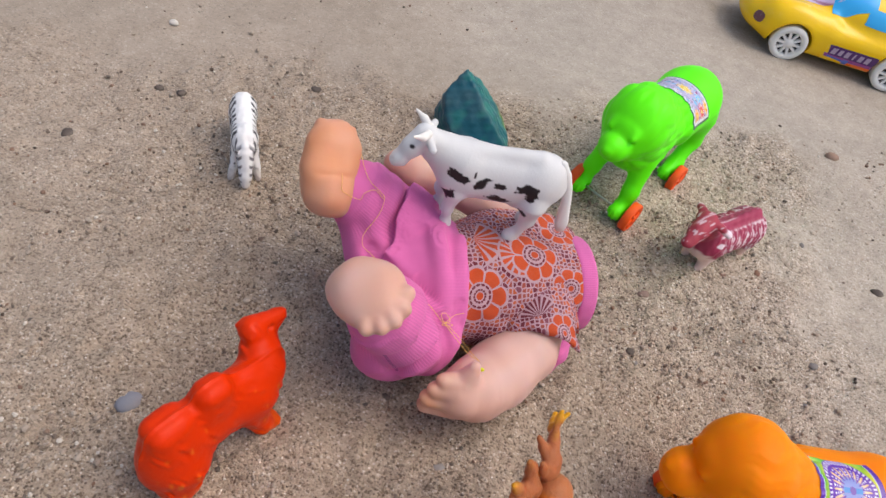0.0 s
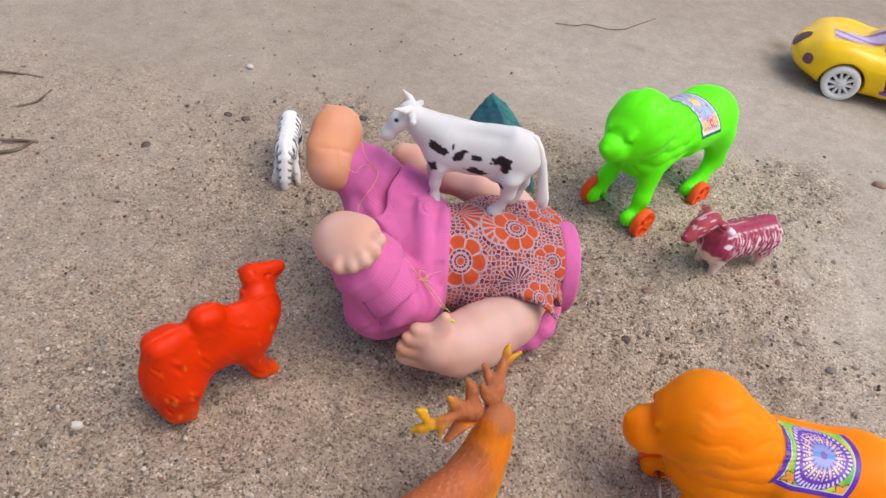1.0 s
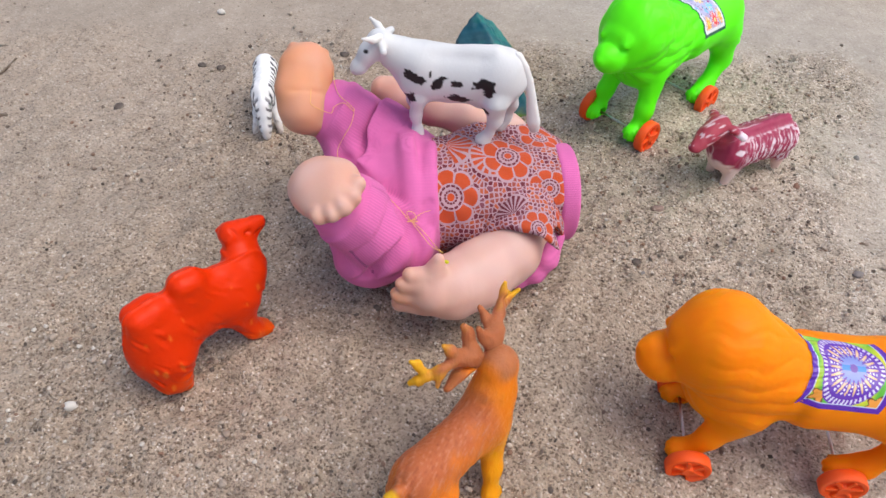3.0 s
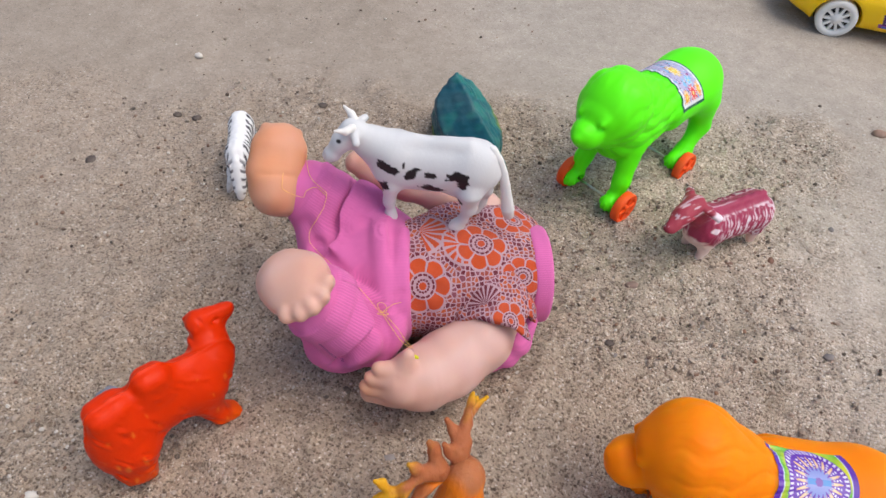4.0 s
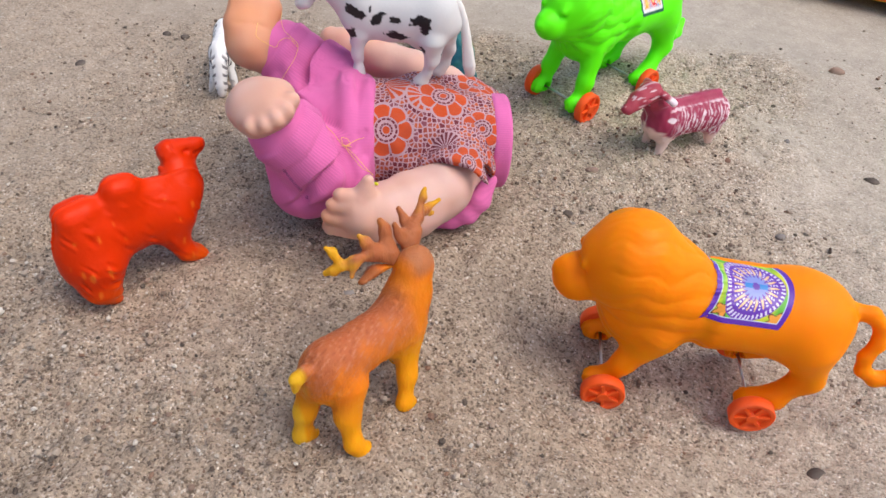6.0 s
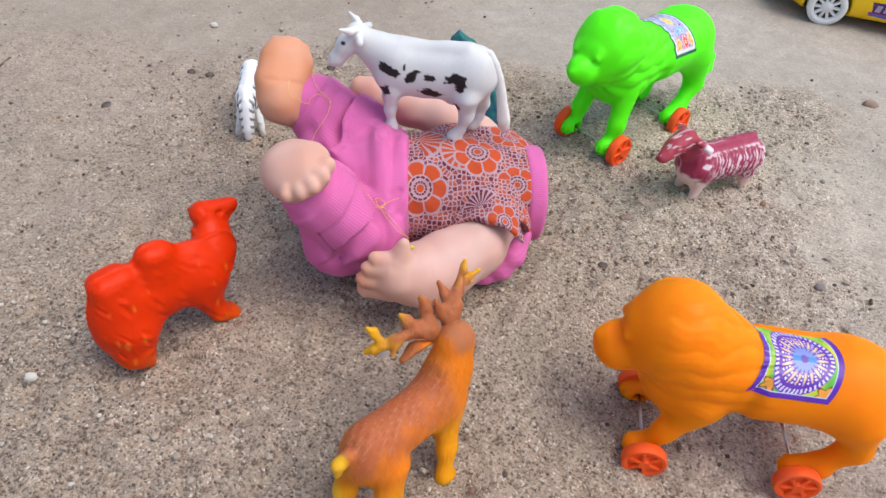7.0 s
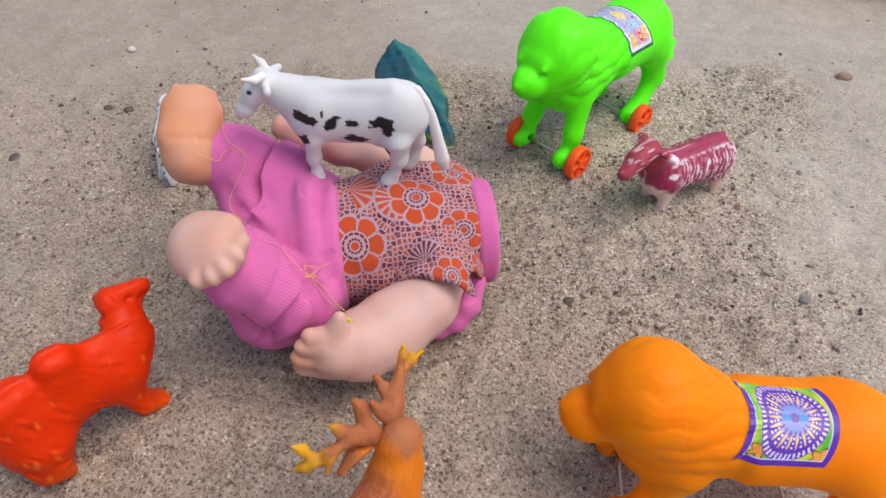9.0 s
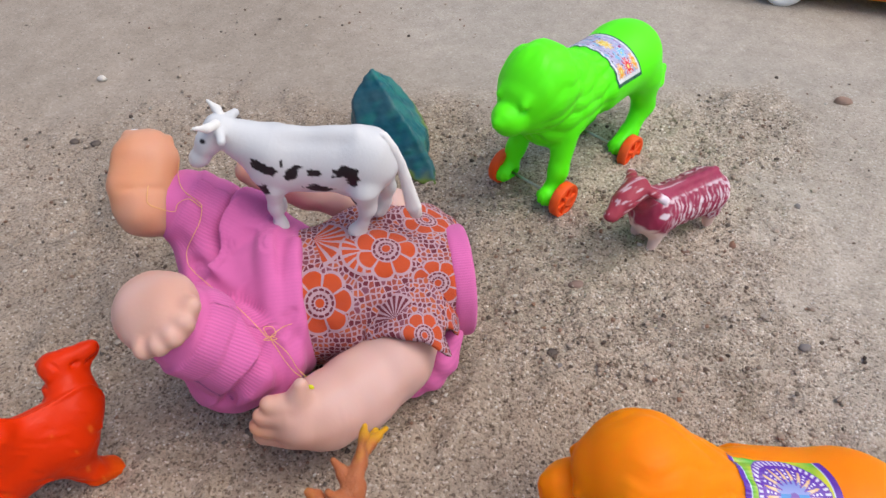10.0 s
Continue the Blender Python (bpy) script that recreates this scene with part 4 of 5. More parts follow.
# ---- white cow ----
def toy_cow():
    s = Solid(5)
    s.cap((-34, 0, 38), (8, 0, 37.5), 14, 13.5, flat=((0, 1, 0), 0.78))
    s.cap((-30, 0, 33.5), (7, 0, 32.5), 10.5, 10.5, flat=((0, 1, 0), 0.95))
    s.ell((-34, 0, 38), (12, 11, 14.5))
    s.ell((8, 0, 37), (12.5, 11, 15))
    s.chain([(10, 0, 42, 11.5), (22, 0, 46.5, 8.2), (29, 0, 50.5, 6.4)], 5, ((0, 1, 0), 0.8))
    s.chain([(30, 0.5, 52.5, 6.2), (36, 2.5, 46.5, 5.0), (41, 4.5, 41, 4.0)], 3)
    s.cap((40, 4.2, 40), (42.5, 5, 39.3), 3.8, 3.3, 2)
    s.both((28, 5, 54), (26, 10.5, 53), 2.2, 1.6, 1.5)
    s.cap((4, 0, 50), (-30, 0, 51.5), 3.0, 3.6, 4)
    s.cap((12, 0, 31), (20, 0, 37), 5, 4, 4)
    # legs
    for x, y, z0, f in ((9, 7, 26, 1), (12, -7, 26, 2.5)):
        s.chain([(x, y, z0, 5.2), (x + f, y, 15, 2.9), (x + 0.5 * f, y, 6, 2.3), (x + f, y, 3, 3.3), (x + f + 2.5, y, 2.4, 3.0)], 3)
    for x, y, f in ((-32, 7.5, 0), (-37, -7.5, -3)):
        s.chain([(x - 1, y, 28, 7.6), (x - 1 + f, y, 17, 3.8), (x + 1 + f, y, 8, 2.5), (x + 4 + f, y, 3, 3.4), (x + 6 + f, y, 2.4, 3.0)], 3)
    s.ell((-25, 0, 22.5), (5, 4.5, 3.5))
    for q in (1, -1):
        s.ell((45.4, 5 + q * 2.2, 40.5), (1.1, 0.8, 0.8), k=0.8, cut=True)
    s.cap((38, 9, 37.0), (46, 8, 37.2), 0.5, k=0.5, cut=True)
    s.relief.append(lambda p: 0.35 * hash_noise(p, 14.0, 51))
    ink, milk = (0.018, 0.014, 0.016), (0.64, 0.635, 0.63)
    spots = ((11, 36.5, 5.5, 2.6, 0.2), (7, 35, 2.8, 2.2, 0), (13, 24, 3.2, 4.0, 0.9), (-2, 34, 2.6, 4.8, 0.75), (-11.5, 34.5, 3.6, 1.7, 0), (-24.5, 36, 5.0, 2.1, -0.35), (-29, 33.5, 3.4, 4.0, 0.4), (-12.5, 25.5, 6.3, 2.5, 0.12), (2, 38.5, 0.7, 1.6, 0), (-28, 20, 2.2, 1.8, 0))

    def paint(v):
        x, y, z = v[:, 0], v[:, 1], v[:, 2]
        wob = 0.2 * hash_noise(v[:, [0, 2]], 5.0, 52) + 0.12 * hash_noise(v[:, [0, 2]], 2.4, 53)
        m = np.zeros(len(v))
        for cx, cz, rx, rz, a in spots:
            dx, dz = x - cx, z - cz - 4.0
            u, w = dx * math.cos(a) + dz * math.sin(a), -dx * math.sin(a) + dz * math.cos(a)
            m = np.maximum(m, step(1.08, 0.92, np.hypot(u / rx, w / rz) + wob))
        m = m * np.clip(np.abs(y) - 3, 0, 1)
        eye = step(1.0, 0.6, np.hypot((x - 36.0) / 1.7, (z - 50.5) / 1.2)) * np.clip(np.abs(y - 2) - 2, 0, 1)
        c = mixc(milk, (0.74, 0.66, 0.60), 0.5 * step(40, 47, x) + 0.35 * step(10, 2, z))
        c = mixc(c, (0.35, 0.16, 0.10), 0.7 * step(1.0, 0.5, np.abs(z - 36.0) / 0.9) * step(40, 42, x))
        return mixc(c, ink, np.maximum(m, eye))

    root = thing("toy_cow", facing(0.2185, 0.5015, 0.0735, -0.96, -0.28, 1.0) @ Matrix.Translation((0.0019, 0, 0)) @ Matrix.Diagonal((0.955, 1, 1, 1)), "white plastic toy cow with black spots standing on doll", "toy cow")
    limbs = [("ear", "", lambda x, y, z: (np.abs(y) > 6.6) & (z > 49) & (x > 20)), ("head", "", lambda x, y, z: (x > 27) & (z > 33))]
    moulded("body", s, 0.6, PAINTED, root, "", paint, limbs + four_legs(-10, 20))
    for q in (1, -1):
        h = Solid(1.5).chain([(29.5, q * 3.2 + 1, 57, 2.2), (32, q * 7.0 + 1, 57.6, 1.7), (36.5, q * 10.0 + 1, 59.6, 0.7)])
        moulded("horn", h, 0.5, PAINTED, root, "short white horn", lambda v: mixc((0.78, 0.75, 0.70), (0.7, 0.6, 0.5), step(60, 63, v[:, 2])))
    t = Solid(2).chain([(-42, 0, 50, 2.8), (-46, 1, 45, 2.4), (-49, 1.5, 38, 2.4), (-51, 2, 30, 2.7), (-52.5, 2, 22, 3.1), (-54, 2, 14, 3.6), (-55, 1, 9, 3.0)], 0.4, flat=((0, 1, 0), 0.75))
    t.relief.append(lambda p: 0.25 * np.sin(p[..., 1] * 3) * step(26, 20, p[..., 2]))
    moulded("tail", t, 0.6, PAINTED, root, "", lambda v: mixc((0.78, 0.76, 0.73), (0.7, 0.66, 0.62), step(15, 9, v[:, 2])))


toy_cow()


# ---- red sheep ----
def toy_sheep():
    s = Solid(6)
    s.cap((-22, 0, 36), (14, 0, 37), 18, 17, flat=((0, 1, 0), 0.86))
    s.ell((-26, 0, 34), (12, 14, 19))
    s.ell((16, 0, 35), (13, 14, 20))
    s.chain([(18, 0, 44, 12), (30, 0, 60, 9)], 3)
    s.chain([(35, 0, 70, 8.6), (46, 4, 68, 7.0), (57, 7.5, 63, 4.8)], 2.5)
    s.cap((30, 9, 71), (25, 15, 66), 3.4, 2.8, 1.5)
    s.cap((32, -8, 72), (27, -15, 68), 3.4, 2.8, 1.5)
    s.cap((14, 0, 54), (-30, 0, 54), 3.0, 3.0, 3)
    s.both((16, 8, 22), (18, 8, 7), 5.0, 3.0, 4)
    s.both((-26, 8, 22), (-27, 9, 8), 6.0, 3.2, 4)
    s.chain([(-36, 0, 42, 4), (-40, 0, 34, 3.5), (-39, 0, 26, 2.6)], 2)
    for q in (1, -1):
        s.ell((42, 2.5 + q * 7.4, 70), (2, 1, 1.2), k=1, cut=True)

    def wool(p):
        x, y, z = p[..., 0], p[..., 1], p[..., 2]
        w = np.sin(1.25 * x + 0.35 * z + 1.3 * np.sin(0.3 * z) + 0.4 * np.sin(0.9 * y))
        return -0.55 * w * step(26, 18, x) * step(16, 24, z) * step(4, 9, np.abs(y)) + 0.3 * hash_noise(p, 8.0, 61)

    s.relief.append(wool)

    def paint(v):
        x, y, z = v[:, 0], v[:, 1], v[:, 2]
        red, dark, cream, white = (0.33, 0.035, 0.085), (0.33, 0.038, 0.062), (0.70, 0.50, 0.43), (0.80, 0.68, 0.72)
        c = mixc(cream, red, step(15, 22, z + 2 * hash_noise(v, 9, 62)))
        w = np.sin(2.1 * x + 0.35 * z + 1.9 * hash_noise(v * (1, 1, 0.6), 8, 66)) * (0.55 + 0.75 * np.abs(hash_noise(v, 6, 68)))
        high = step(54, 43, z + 6 * hash_noise(v, 8, 69))
        scratch = step(0.1, 0.6, w + 0.5 * hash_noise(v * (1, 1, 0.4), 4.0, 63)) * step(22, 6, x) * step(16, 22, z) * step(4, 8, np.abs(y)) * high
        c = mixc(c, white, scratch * 0.95)
        c = mixc(c, white, step(0.5, 1.0, hash_noise(v, 5.5, 64)) * step(-22, -36, x) * 0.9)
        c = mixc(c, white, 0.7 * step(0.85, 0.97, np.cos((z - 52.5) * 0.5)) * step(49, 51, z) * step(22, 18, x) * step(6, 8, np.abs(y)))
        c = mixc(c, dark, step(26, 30, x) * step(52, 58, z))
        ear = step(1.2, 0.7, np.hypot((x - 26.0) / 4.6, (z - 67) / 4.4)) * step(11.0, 13.0, np.abs(y))
        c = mixc(c, white, 0.6 * step(0.55, 1.0, hash_noise(v * (0.2, 1, 0.8), 2.6, 67)) * step(20, 26, x) * step(8, 5, np.abs(np.abs(y) - 7)) * step(56, 62, z))
        spot = step(1.2, 0.8, np.hypot((x - 19) / 3.5, (z - 45) / 2.2)) * step(10, 13, np.abs(y))
        c = mixc(c, white, np.maximum(ear, spot))
        c = mixc(c, white, 0.5 * step(0.9, 0.3, np.abs(y)) * step(44, 47, z + 0.5 * x) * step(30, 20, np.abs(x - 22)))
        chest = step(24, 18, z - 0.55 * (x - 6) + 2 * hash_noise(v, 7, 65)) * step(4, 12, x) * step(31, 27, x - 0.25 * z)
        return mixc(c, (0.78, 0.62, 0.55), chest)

    root = thing("toy_sheep", facing(0.3795, 0.625, 0.006, -0.66, -0.75, 0.97) @ Matrix.Translation((0, 0, -0.003)) @ Matrix.Diagonal((0.95, 0.9, 0.74, 1)), "worn dark red plastic toy sheep with white scratches", "toy sheep")
    limbs = [("ear", "white ear", lambda x, y, z: (np.abs(y - 1) > 10) & (z > 58) & (x < 34)), ("head", "dark red head", lambda x, y, z: (x > 26) & (z > 55)), ("tail", "", lambda x, y, z: (x < -38.5) & (z > 24))]
    moulded("body", s, 0.8, PAINTED, root, "", paint, limbs + four_legs(-5, 16, "pale leg"))


toy_sheep()


# ---- grazing zebra ----
def toy_zebra():
    s = Solid(4)
    s.cap((-24, 0, 29), (8, 0, 29), 9.5, 9)
    s.ell((-24, 0, 29), (10, 9.5, 11))
    s.ell((8, 0, 28), (9, 9, 11))
    s.chain([(10, 0, 31, 8), (18, 0, 26, 6.2), (22, 0, 20, 5.4)], 4)
    s.chain([(22, 0, 21, 5.2), (26, 0, 13, 4.4), (28, 0, 7, 3.6)], 3)
    s.both((21, 4, 26), (22, 6, 30), 1.8, 1.0, 1)
    s.both((9, 6, 22), (17, 10, 2), 4.4, 2.6, 3)
    s.both((-26, 6, 22), (-28, 7, 2), 5.2, 2.8, 3)
    s.chain([(-33, 0, 32, 2), (-37, 0, 24, 1.6), (-37, 0, 14, 2)], 2)
    s.cap((8, 0, 38.5), (20, 0, 32), 2.2, 1.8, 1.5)
    s.relief.append(lambda p: 0.2 * hash_noise(p, 8.0, 71))

    def paint(v):
        x, y, z = v[:, 0], v[:, 1], v[:, 2]
        w = np.sin(x * 1.25 + 0.9 * np.sin(z * 0.25) + 0.35 * z + 0.9 * hash_noise(v, 7, 72)) + 0.35 * hash_noise(v, 3.5, 74)
        side = step(5.0, 6.6, np.abs(y) + 0.5 * hash_noise(v, 7, 73))
        c = mixc((0.80, 0.79, 0.78), (0.06, 0.055, 0.065), step(0.05, 0.4, w) * side * step(7, 14, z))
        c = mixc(c, (0.10, 0.09, 0.1), step(0.3, 0.6, np.sin(z * 1.1 + np.abs(y))) * step(17, 21, x) * step(2, 3.5, np.abs(y)) * 0.9)
        return mixc(c, (0.55, 0.44, 0.36), 0.6 * step(14, 3, z))

    root = thing("toy_zebra", facing(0.0625, 0.5545, -0.004, 0.5, -0.866, 0.95) @ Matrix.Diagonal((1, 0.9, 1, 1)), "white toy zebra with black stripes grazing on sand", "toy zebra")
    limbs = [("tail", "", lambda x, y, z: (x < -34.5)), ("head", "", lambda x, y, z: (x > 18.5) & (np.abs(y) < 7.5))]
    moulded("body", s, 0.6, PAINTED, root, "", paint, limbs + four_legs(-8, 17))


toy_zebra()


# ---- teal dinosaur lying on its side ----
def toy_dinosaur():
    s = Solid(3)
    s.ell((-2, 0, 14), (28, 20, 42))
    s.chain([(8, 0, 18, 19), (24, 0, 13, 14), (44, 0, 7, 8), (60, 0, 3.5, 3)], 4)
    s.both((8, 12, 10), (10, 17, 3), 6, 4, 3)
    s.ell((10, 9, 12), (22, 13, 20), k=4)
    # two flanks that meet in a sharp ridge, and a steep front
    s.off((-14, 0, 50), (0.42, -0.62, 0.66), 1.2)
    s.off((-14, 0, 50), (0.38, 0.50, 0.78), 1.2)
    s.off((-22, 0, 30), (-0.93, -0.2, 0.28), 2.0)
    s.relief.append(lambda p: 0.5 * hash_noise(p, 11.0, 81) + 0.3 * hash_noise(p, 5.0, 83))

    def paint(v):
        n = hash_noise(v, 10, 82)
        c = mixc((0.012, 0.085, 0.12), (0.02, 0.17, 0.155), step(-0.4, 0.9, n) * 0.6 + 0.4 * step(0, 3, v[:, 1]))
        return mixc(c, (0.15, 0.23, 0.03), np.maximum(step(8, 4, v[:, 2] + 2 * n), step(17, 20, v[:, 1] + n)))

    root = thing("toy_dinosaur", facing(0.1875, 0.6575, 0.0, 0.80, -0.60), "dark teal plastic toy dinosaur with ridged back and olive belly", "toy dinosaur")
    moulded("body", s, 1.0, TEAL, root, "", paint, [("tail", "olive-edged tail", lambda x, y, z: x > 36)])


toy_dinosaur()


# ---- doll on its back, legs up, without head ----
WAIST, NECK = np.array((222.0, 481.9, 42.8)), np.array((285.5, 517.5, 41.0))
SPINE = (NECK - WAIST) / np.linalg.norm(NECK - WAIST)
SIDE = np.cross(SPINE, (0, 0, 1))
SIDE /= np.linalg.norm(SIDE)
OVER = np.cross(SIDE, SPINE)


def on_cloth(p):
    """Place on the shirt's cloth: along the spine and round it, in metres."""
    q = np.asarray(p, float) - WAIST
    u, a, b = q @ SPINE, q @ SIDE, q @ OVER
    return np.stack([u * 0.001, np.arctan2(a, b) * 0.031, np.zeros_like(u)], -1)


def on_sleeve(p):
    """The same on the sleeve, round the arm; its cloth lies apart from the shirt's."""
    q = np.asarray(p, float) - (268, 498, 44)
    n = np.array((17.0, -32.0, -7.0)) / 36.9
    e = np.cross(n, (0, 0, 1))
    e /= np.linalg.norm(e)
    t = q @ n
    return np.stack([0.3 + t * 0.001, np.arctan2(q @ e, q @ np.cross(e, n)) * 0.024, np.zeros_like(t)], -1)


def doll():
    bare = Solid(5)
    # near foot, sole up
    ax = turn_to((0.80, -0.58, 0.10), (-0.15, -0.35, 1.0))
    bare.ell((195, 423, 87), (19.0, 17.0, 11), ax)
    bare.ell((187, 425, 85), (12.5, 13, 11.5), ax)
    mid = np.array((195.0, 423.0, 87.0))
    for i, deg in enumerate((-42, -20, 2, 26, 50)):
        c, s = math.cos(math.radians(deg)), math.sin(math.radians(deg))
        out = ax[0] * c + ax[1] * s
        bare.ell(mid + ax[0] * 18.2 * c + ax[1] * 16.0 * s + ax[2] * 1.6, (4.2, 3.5 + 0.5 * (i == 4), 4.4), turn_to(out, ax[2]), k=2.6)
    bare.cap((193, 424, 80), (204, 430, 60), 12, 13)
    # far foot, upright
    ay = turn_to((-0.16, 0.75, 0.64), (0.55, -0.45, 0.62))
    sole = np.array((147.5, 483.0, 96.0))
    bare.slab(sole + ay[0] * 1.5 - ay[2] * 1.0, (14.0, 13.8, 8.6), ay, 8.4, 6)
    bare.ell(sole + ay[0] * 7.5 - ay[1] * 0.5 - ay[2] * 1.0, (14.5, 12.8, 8.4), ay, k=6)
    bare.ell(sole - ay[0] * 8.0 - ay[1] * 1.5 + ay[2] * 1.0, (13.0, 13.8, 9.4), ay, k=7)
    bare.cap(sole - ay[0] * 5 - ay[1] * 13 + ay[2] * 10.4, sole - ay[0] * 9 + ay[1] * 12 + ay[2] * 10.2, 0.8, k=3, cut=True)
    for i in range(5):
        at_toe = sole + ay[0] * (18.5 - 0.5 * abs(i - 1)) + ay[1] * (-8.4 + 4.2 * i) - ay[2] * 3.0
        bare.ell(at_toe, (3.4, 2.6, 3.4), ay, k=2.0)
    bare.ell((152, 473, 86), (12, 12, 11), ay)
    bare.cap((150, 476, 84), (166, 489, 72), 12.5, 13)
    # near arm and hand
    bare.chain([(279, 485, 40, 12.5), (275, 465, 37, 15.5), (265, 446, 34.5, 17), (256, 431, 36, 15.5), (249.5, 422, 40, 12.0)], 6)
    for a, b, w in (((248, 422, 50), (240.5, 418.5, 51), 5.0), ((247, 419, 46), (238, 415.5, 46), 5.4), ((247, 418, 40), (236, 414, 39.5), 5.4), ((248, 418, 34), (236, 414.5, 32), 5.2)):
        bare.cap(a, b, w + 1.0, w - 0.8, 1.6)
        bare.ell(np.array(b) + (-1.5, -1.0, 1.6), (3.2, 3.0, 2.8), k=1.6)
    bare.chain([(252, 424, 46, 7), (250.5, 425, 55, 4.2), (251, 426, 60, 2.8)], 3)
    # far arm behind the cow
    bare.chain([(255, 540, 48, 12), (243, 540, 53, 12), (222, 538, 59, 11.5), (200, 534, 64, 11), (181, 530, 68, 9.5), (170, 528, 71, 7)], 5)
    # neck stump
    bare.rod(NECK - SPINE * 2, NECK + SPINE * 4.6, 23, 2, 1)
    bare.relief.append(lambda p: 0.3 * hash_noise(p, 16.0, 91))

    pants = Solid(4)
    pants.rod(WAIST - SPINE * 14, WAIST + SPINE * 1, 35.5, 3, 6)
    pants.ell(WAIST - SPINE * 14, (23, 35, 34), turn_to(SPINE), k=6)
    pants.ell((202, 458, 36), (23, 25, 24), k=6)
    # near leg: thigh, folded shin with ribbed cuff
    pants.chain([(216, 458, 38, 23), (211, 442, 36, 20)], 5)
    pants.ell((206, 437, 31), (17, 16, 18), k=5)
    pants.cap((199, 431, 60), (203, 434, 34), 12, 14, 5)
    pants.cap((221, 443, 42), (200, 428, 72), 19.5, 17, 2.0)
    pants.ell((196, 457, 56), (15, 17, 15), k=6)
    # far leg
    pants.chain([(208, 488, 46, 28), (190, 492, 60, 21), (175, 490, 71, 18.5), (163, 487, 79, 17.2)], 4)
    pants.chain([(168, 484, 69, 14), (181, 474, 57, 15.5), (195, 462, 50, 18)], 5)
    # rims of the two cuffs
    pants.rod((205.2, 431.7, 64.8), (199.0, 427.3, 73.4), 18.7, 1.8, 1.0)
    pants.rod((168.0, 488.2, 75.8), (161.6, 486.8, 80.1), 18.6, 1.8, 1.0)

    def along(p, line):
        """Distance from a broken line, and the offset from it."""
        best, off = np.full(p.shape[:-1], 1e9), np.zeros(p.shape)
        for a, b in zip(line, line[1:]):
            a, b = np.array(a, float), np.array(b, float)
            k = np.clip((p - a) @ (b - a) / ((b - a) @ (b - a)), 0, 1)
            w = p - a - k[..., None] * (b - a)
            d = np.linalg.norm(w, axis=-1)
            off = np.where((d < best)[..., None], w, off)
            best = np.minimum(best, d)
        return best, off

    # cloth that laps over: line, side that stands proud, height, width
    laps = ((((187, 502, 83), (189, 486, 82.5), (188.5, 478, 78), (190, 467, 74), (187, 458, 68)), (0.95, -0.2, 0.2), 4.0, 13.0),
            (((213, 444, 71), (223, 442, 66), (228, 438, 62.5), (230, 430, 62), (225, 421, 57), (217, 418.5, 47), (212, 421, 38)), (-0.6, -0.2, 0.75), 2.8, 12.0))
    # rounded folds and grooves: line, height (below 0: a groove), width
    folds = ((((206, 490, 82), (213, 474, 80), (221, 462, 71), (229, 447, 59)), 2.2, 6.0),
             (((222, 484, 79), (230, 468, 73), (236, 454, 60), (238, 445, 48)), 1.3, 4.0),
             (((214, 484, 82), (222, 467, 76), (229, 453, 64)), -1.4, 3.0),
             (((229, 478, 77), (234, 464, 68), (237, 450, 56)), -0.9, 2.4),
             (((182, 463, 68), (196, 453, 70), (210, 445, 72), (222, 441, 68), (230, 438, 60)), -3.6, 4.5),
             (((230, 441, 61), (236, 436, 50), (236, 431, 42), (229, 424, 34)), -2.6, 3.5),
             (((232, 446, 60), (234, 455, 66)), -1.2, 2.0),
             (((230, 430, 50), (226, 423, 44), (220, 419, 36)), 1.6, 4.0),
             (((176, 474, 78), (182, 470, 70), (188, 463, 62)), 1.6, 4.0),
             (((170, 500, 84), (178, 492, 87), (180, 478, 80)), -1.0, 2.6),
             (((203, 505, 78), (198, 497, 84), (199, 486, 84)), 1.5, 4.5))

    def drape(p):
        w = 0.18 * hash_noise(p, 13.0, 92) + 0.25 * hash_noise(p, 29.0, 97)
        for line, side, high, wide in laps:
            d, off = along(p, line)
            q = off @ np.array(side)
            edge = step(-1.2, 1.2, q)
            w = w - high * edge * np.exp(-(d / wide) ** 2) + 0.8 * high * (1 - edge) * np.exp(-(d / (0.35 * wide)) ** 2)
        for line, high, wide in folds:
            d, _ = along(p, line)
            w = w - 2.2 * high * np.exp(-(d / (0.85 * wide)) ** 2)
        return w

    pants.relief.append(drape)

    shirt = Solid(7)
    shirt.cap(WAIST + SPINE * 24, NECK - SPINE * 20, 31.5, 27.5)
    shirt.rod(WAIST - SPINE * 3, WAIST + SPINE * 30, 33, 2)
    shirt.rod(NECK - SPINE * 32, NECK - SPINE * 2, 27.0, 5)
    shirt.ell((256, 497, 48), (24, 26, 26))
    shirt.cap((240, 511, 43), (262, 524, 43), 29, 27, 5)
    shirt.relief.append(lambda p: 0.5 * hash_noise(p, 17.0, 93) + 0.6 * np.sin(0.23 * ((p - WAIST) @ SIDE) + 0.2 * ((p - WAIST) @ SPINE)))
    sleeve = Solid(4)
    sleeve.cap((268, 498, 43), (282, 466, 37), 24.5, 21.5)
    sleeve.cap((280, 490, 37), (288, 481, 31), 14, 9, 5)
    sleeve.off((279.5, 466, 39), (0.12, -0.98, -0.08))
    sleeve.cap((283, 472, 36), (270, 440, 32), 20.5, 19.5, 1, cut=True)
    sleeve.relief.append(lambda p: 0.5 * hash_noise(p, 15.0, 95))

    collar = Solid(2)
    collar.rod(NECK - SPINE * 5, NECK + SPINE * 6, 27.4, 2.5)
    collar.rod(NECK + SPINE * 3, NECK + SPINE * 11, 23.5, 1.5, 1, cut=True)
    lining = Solid(3)
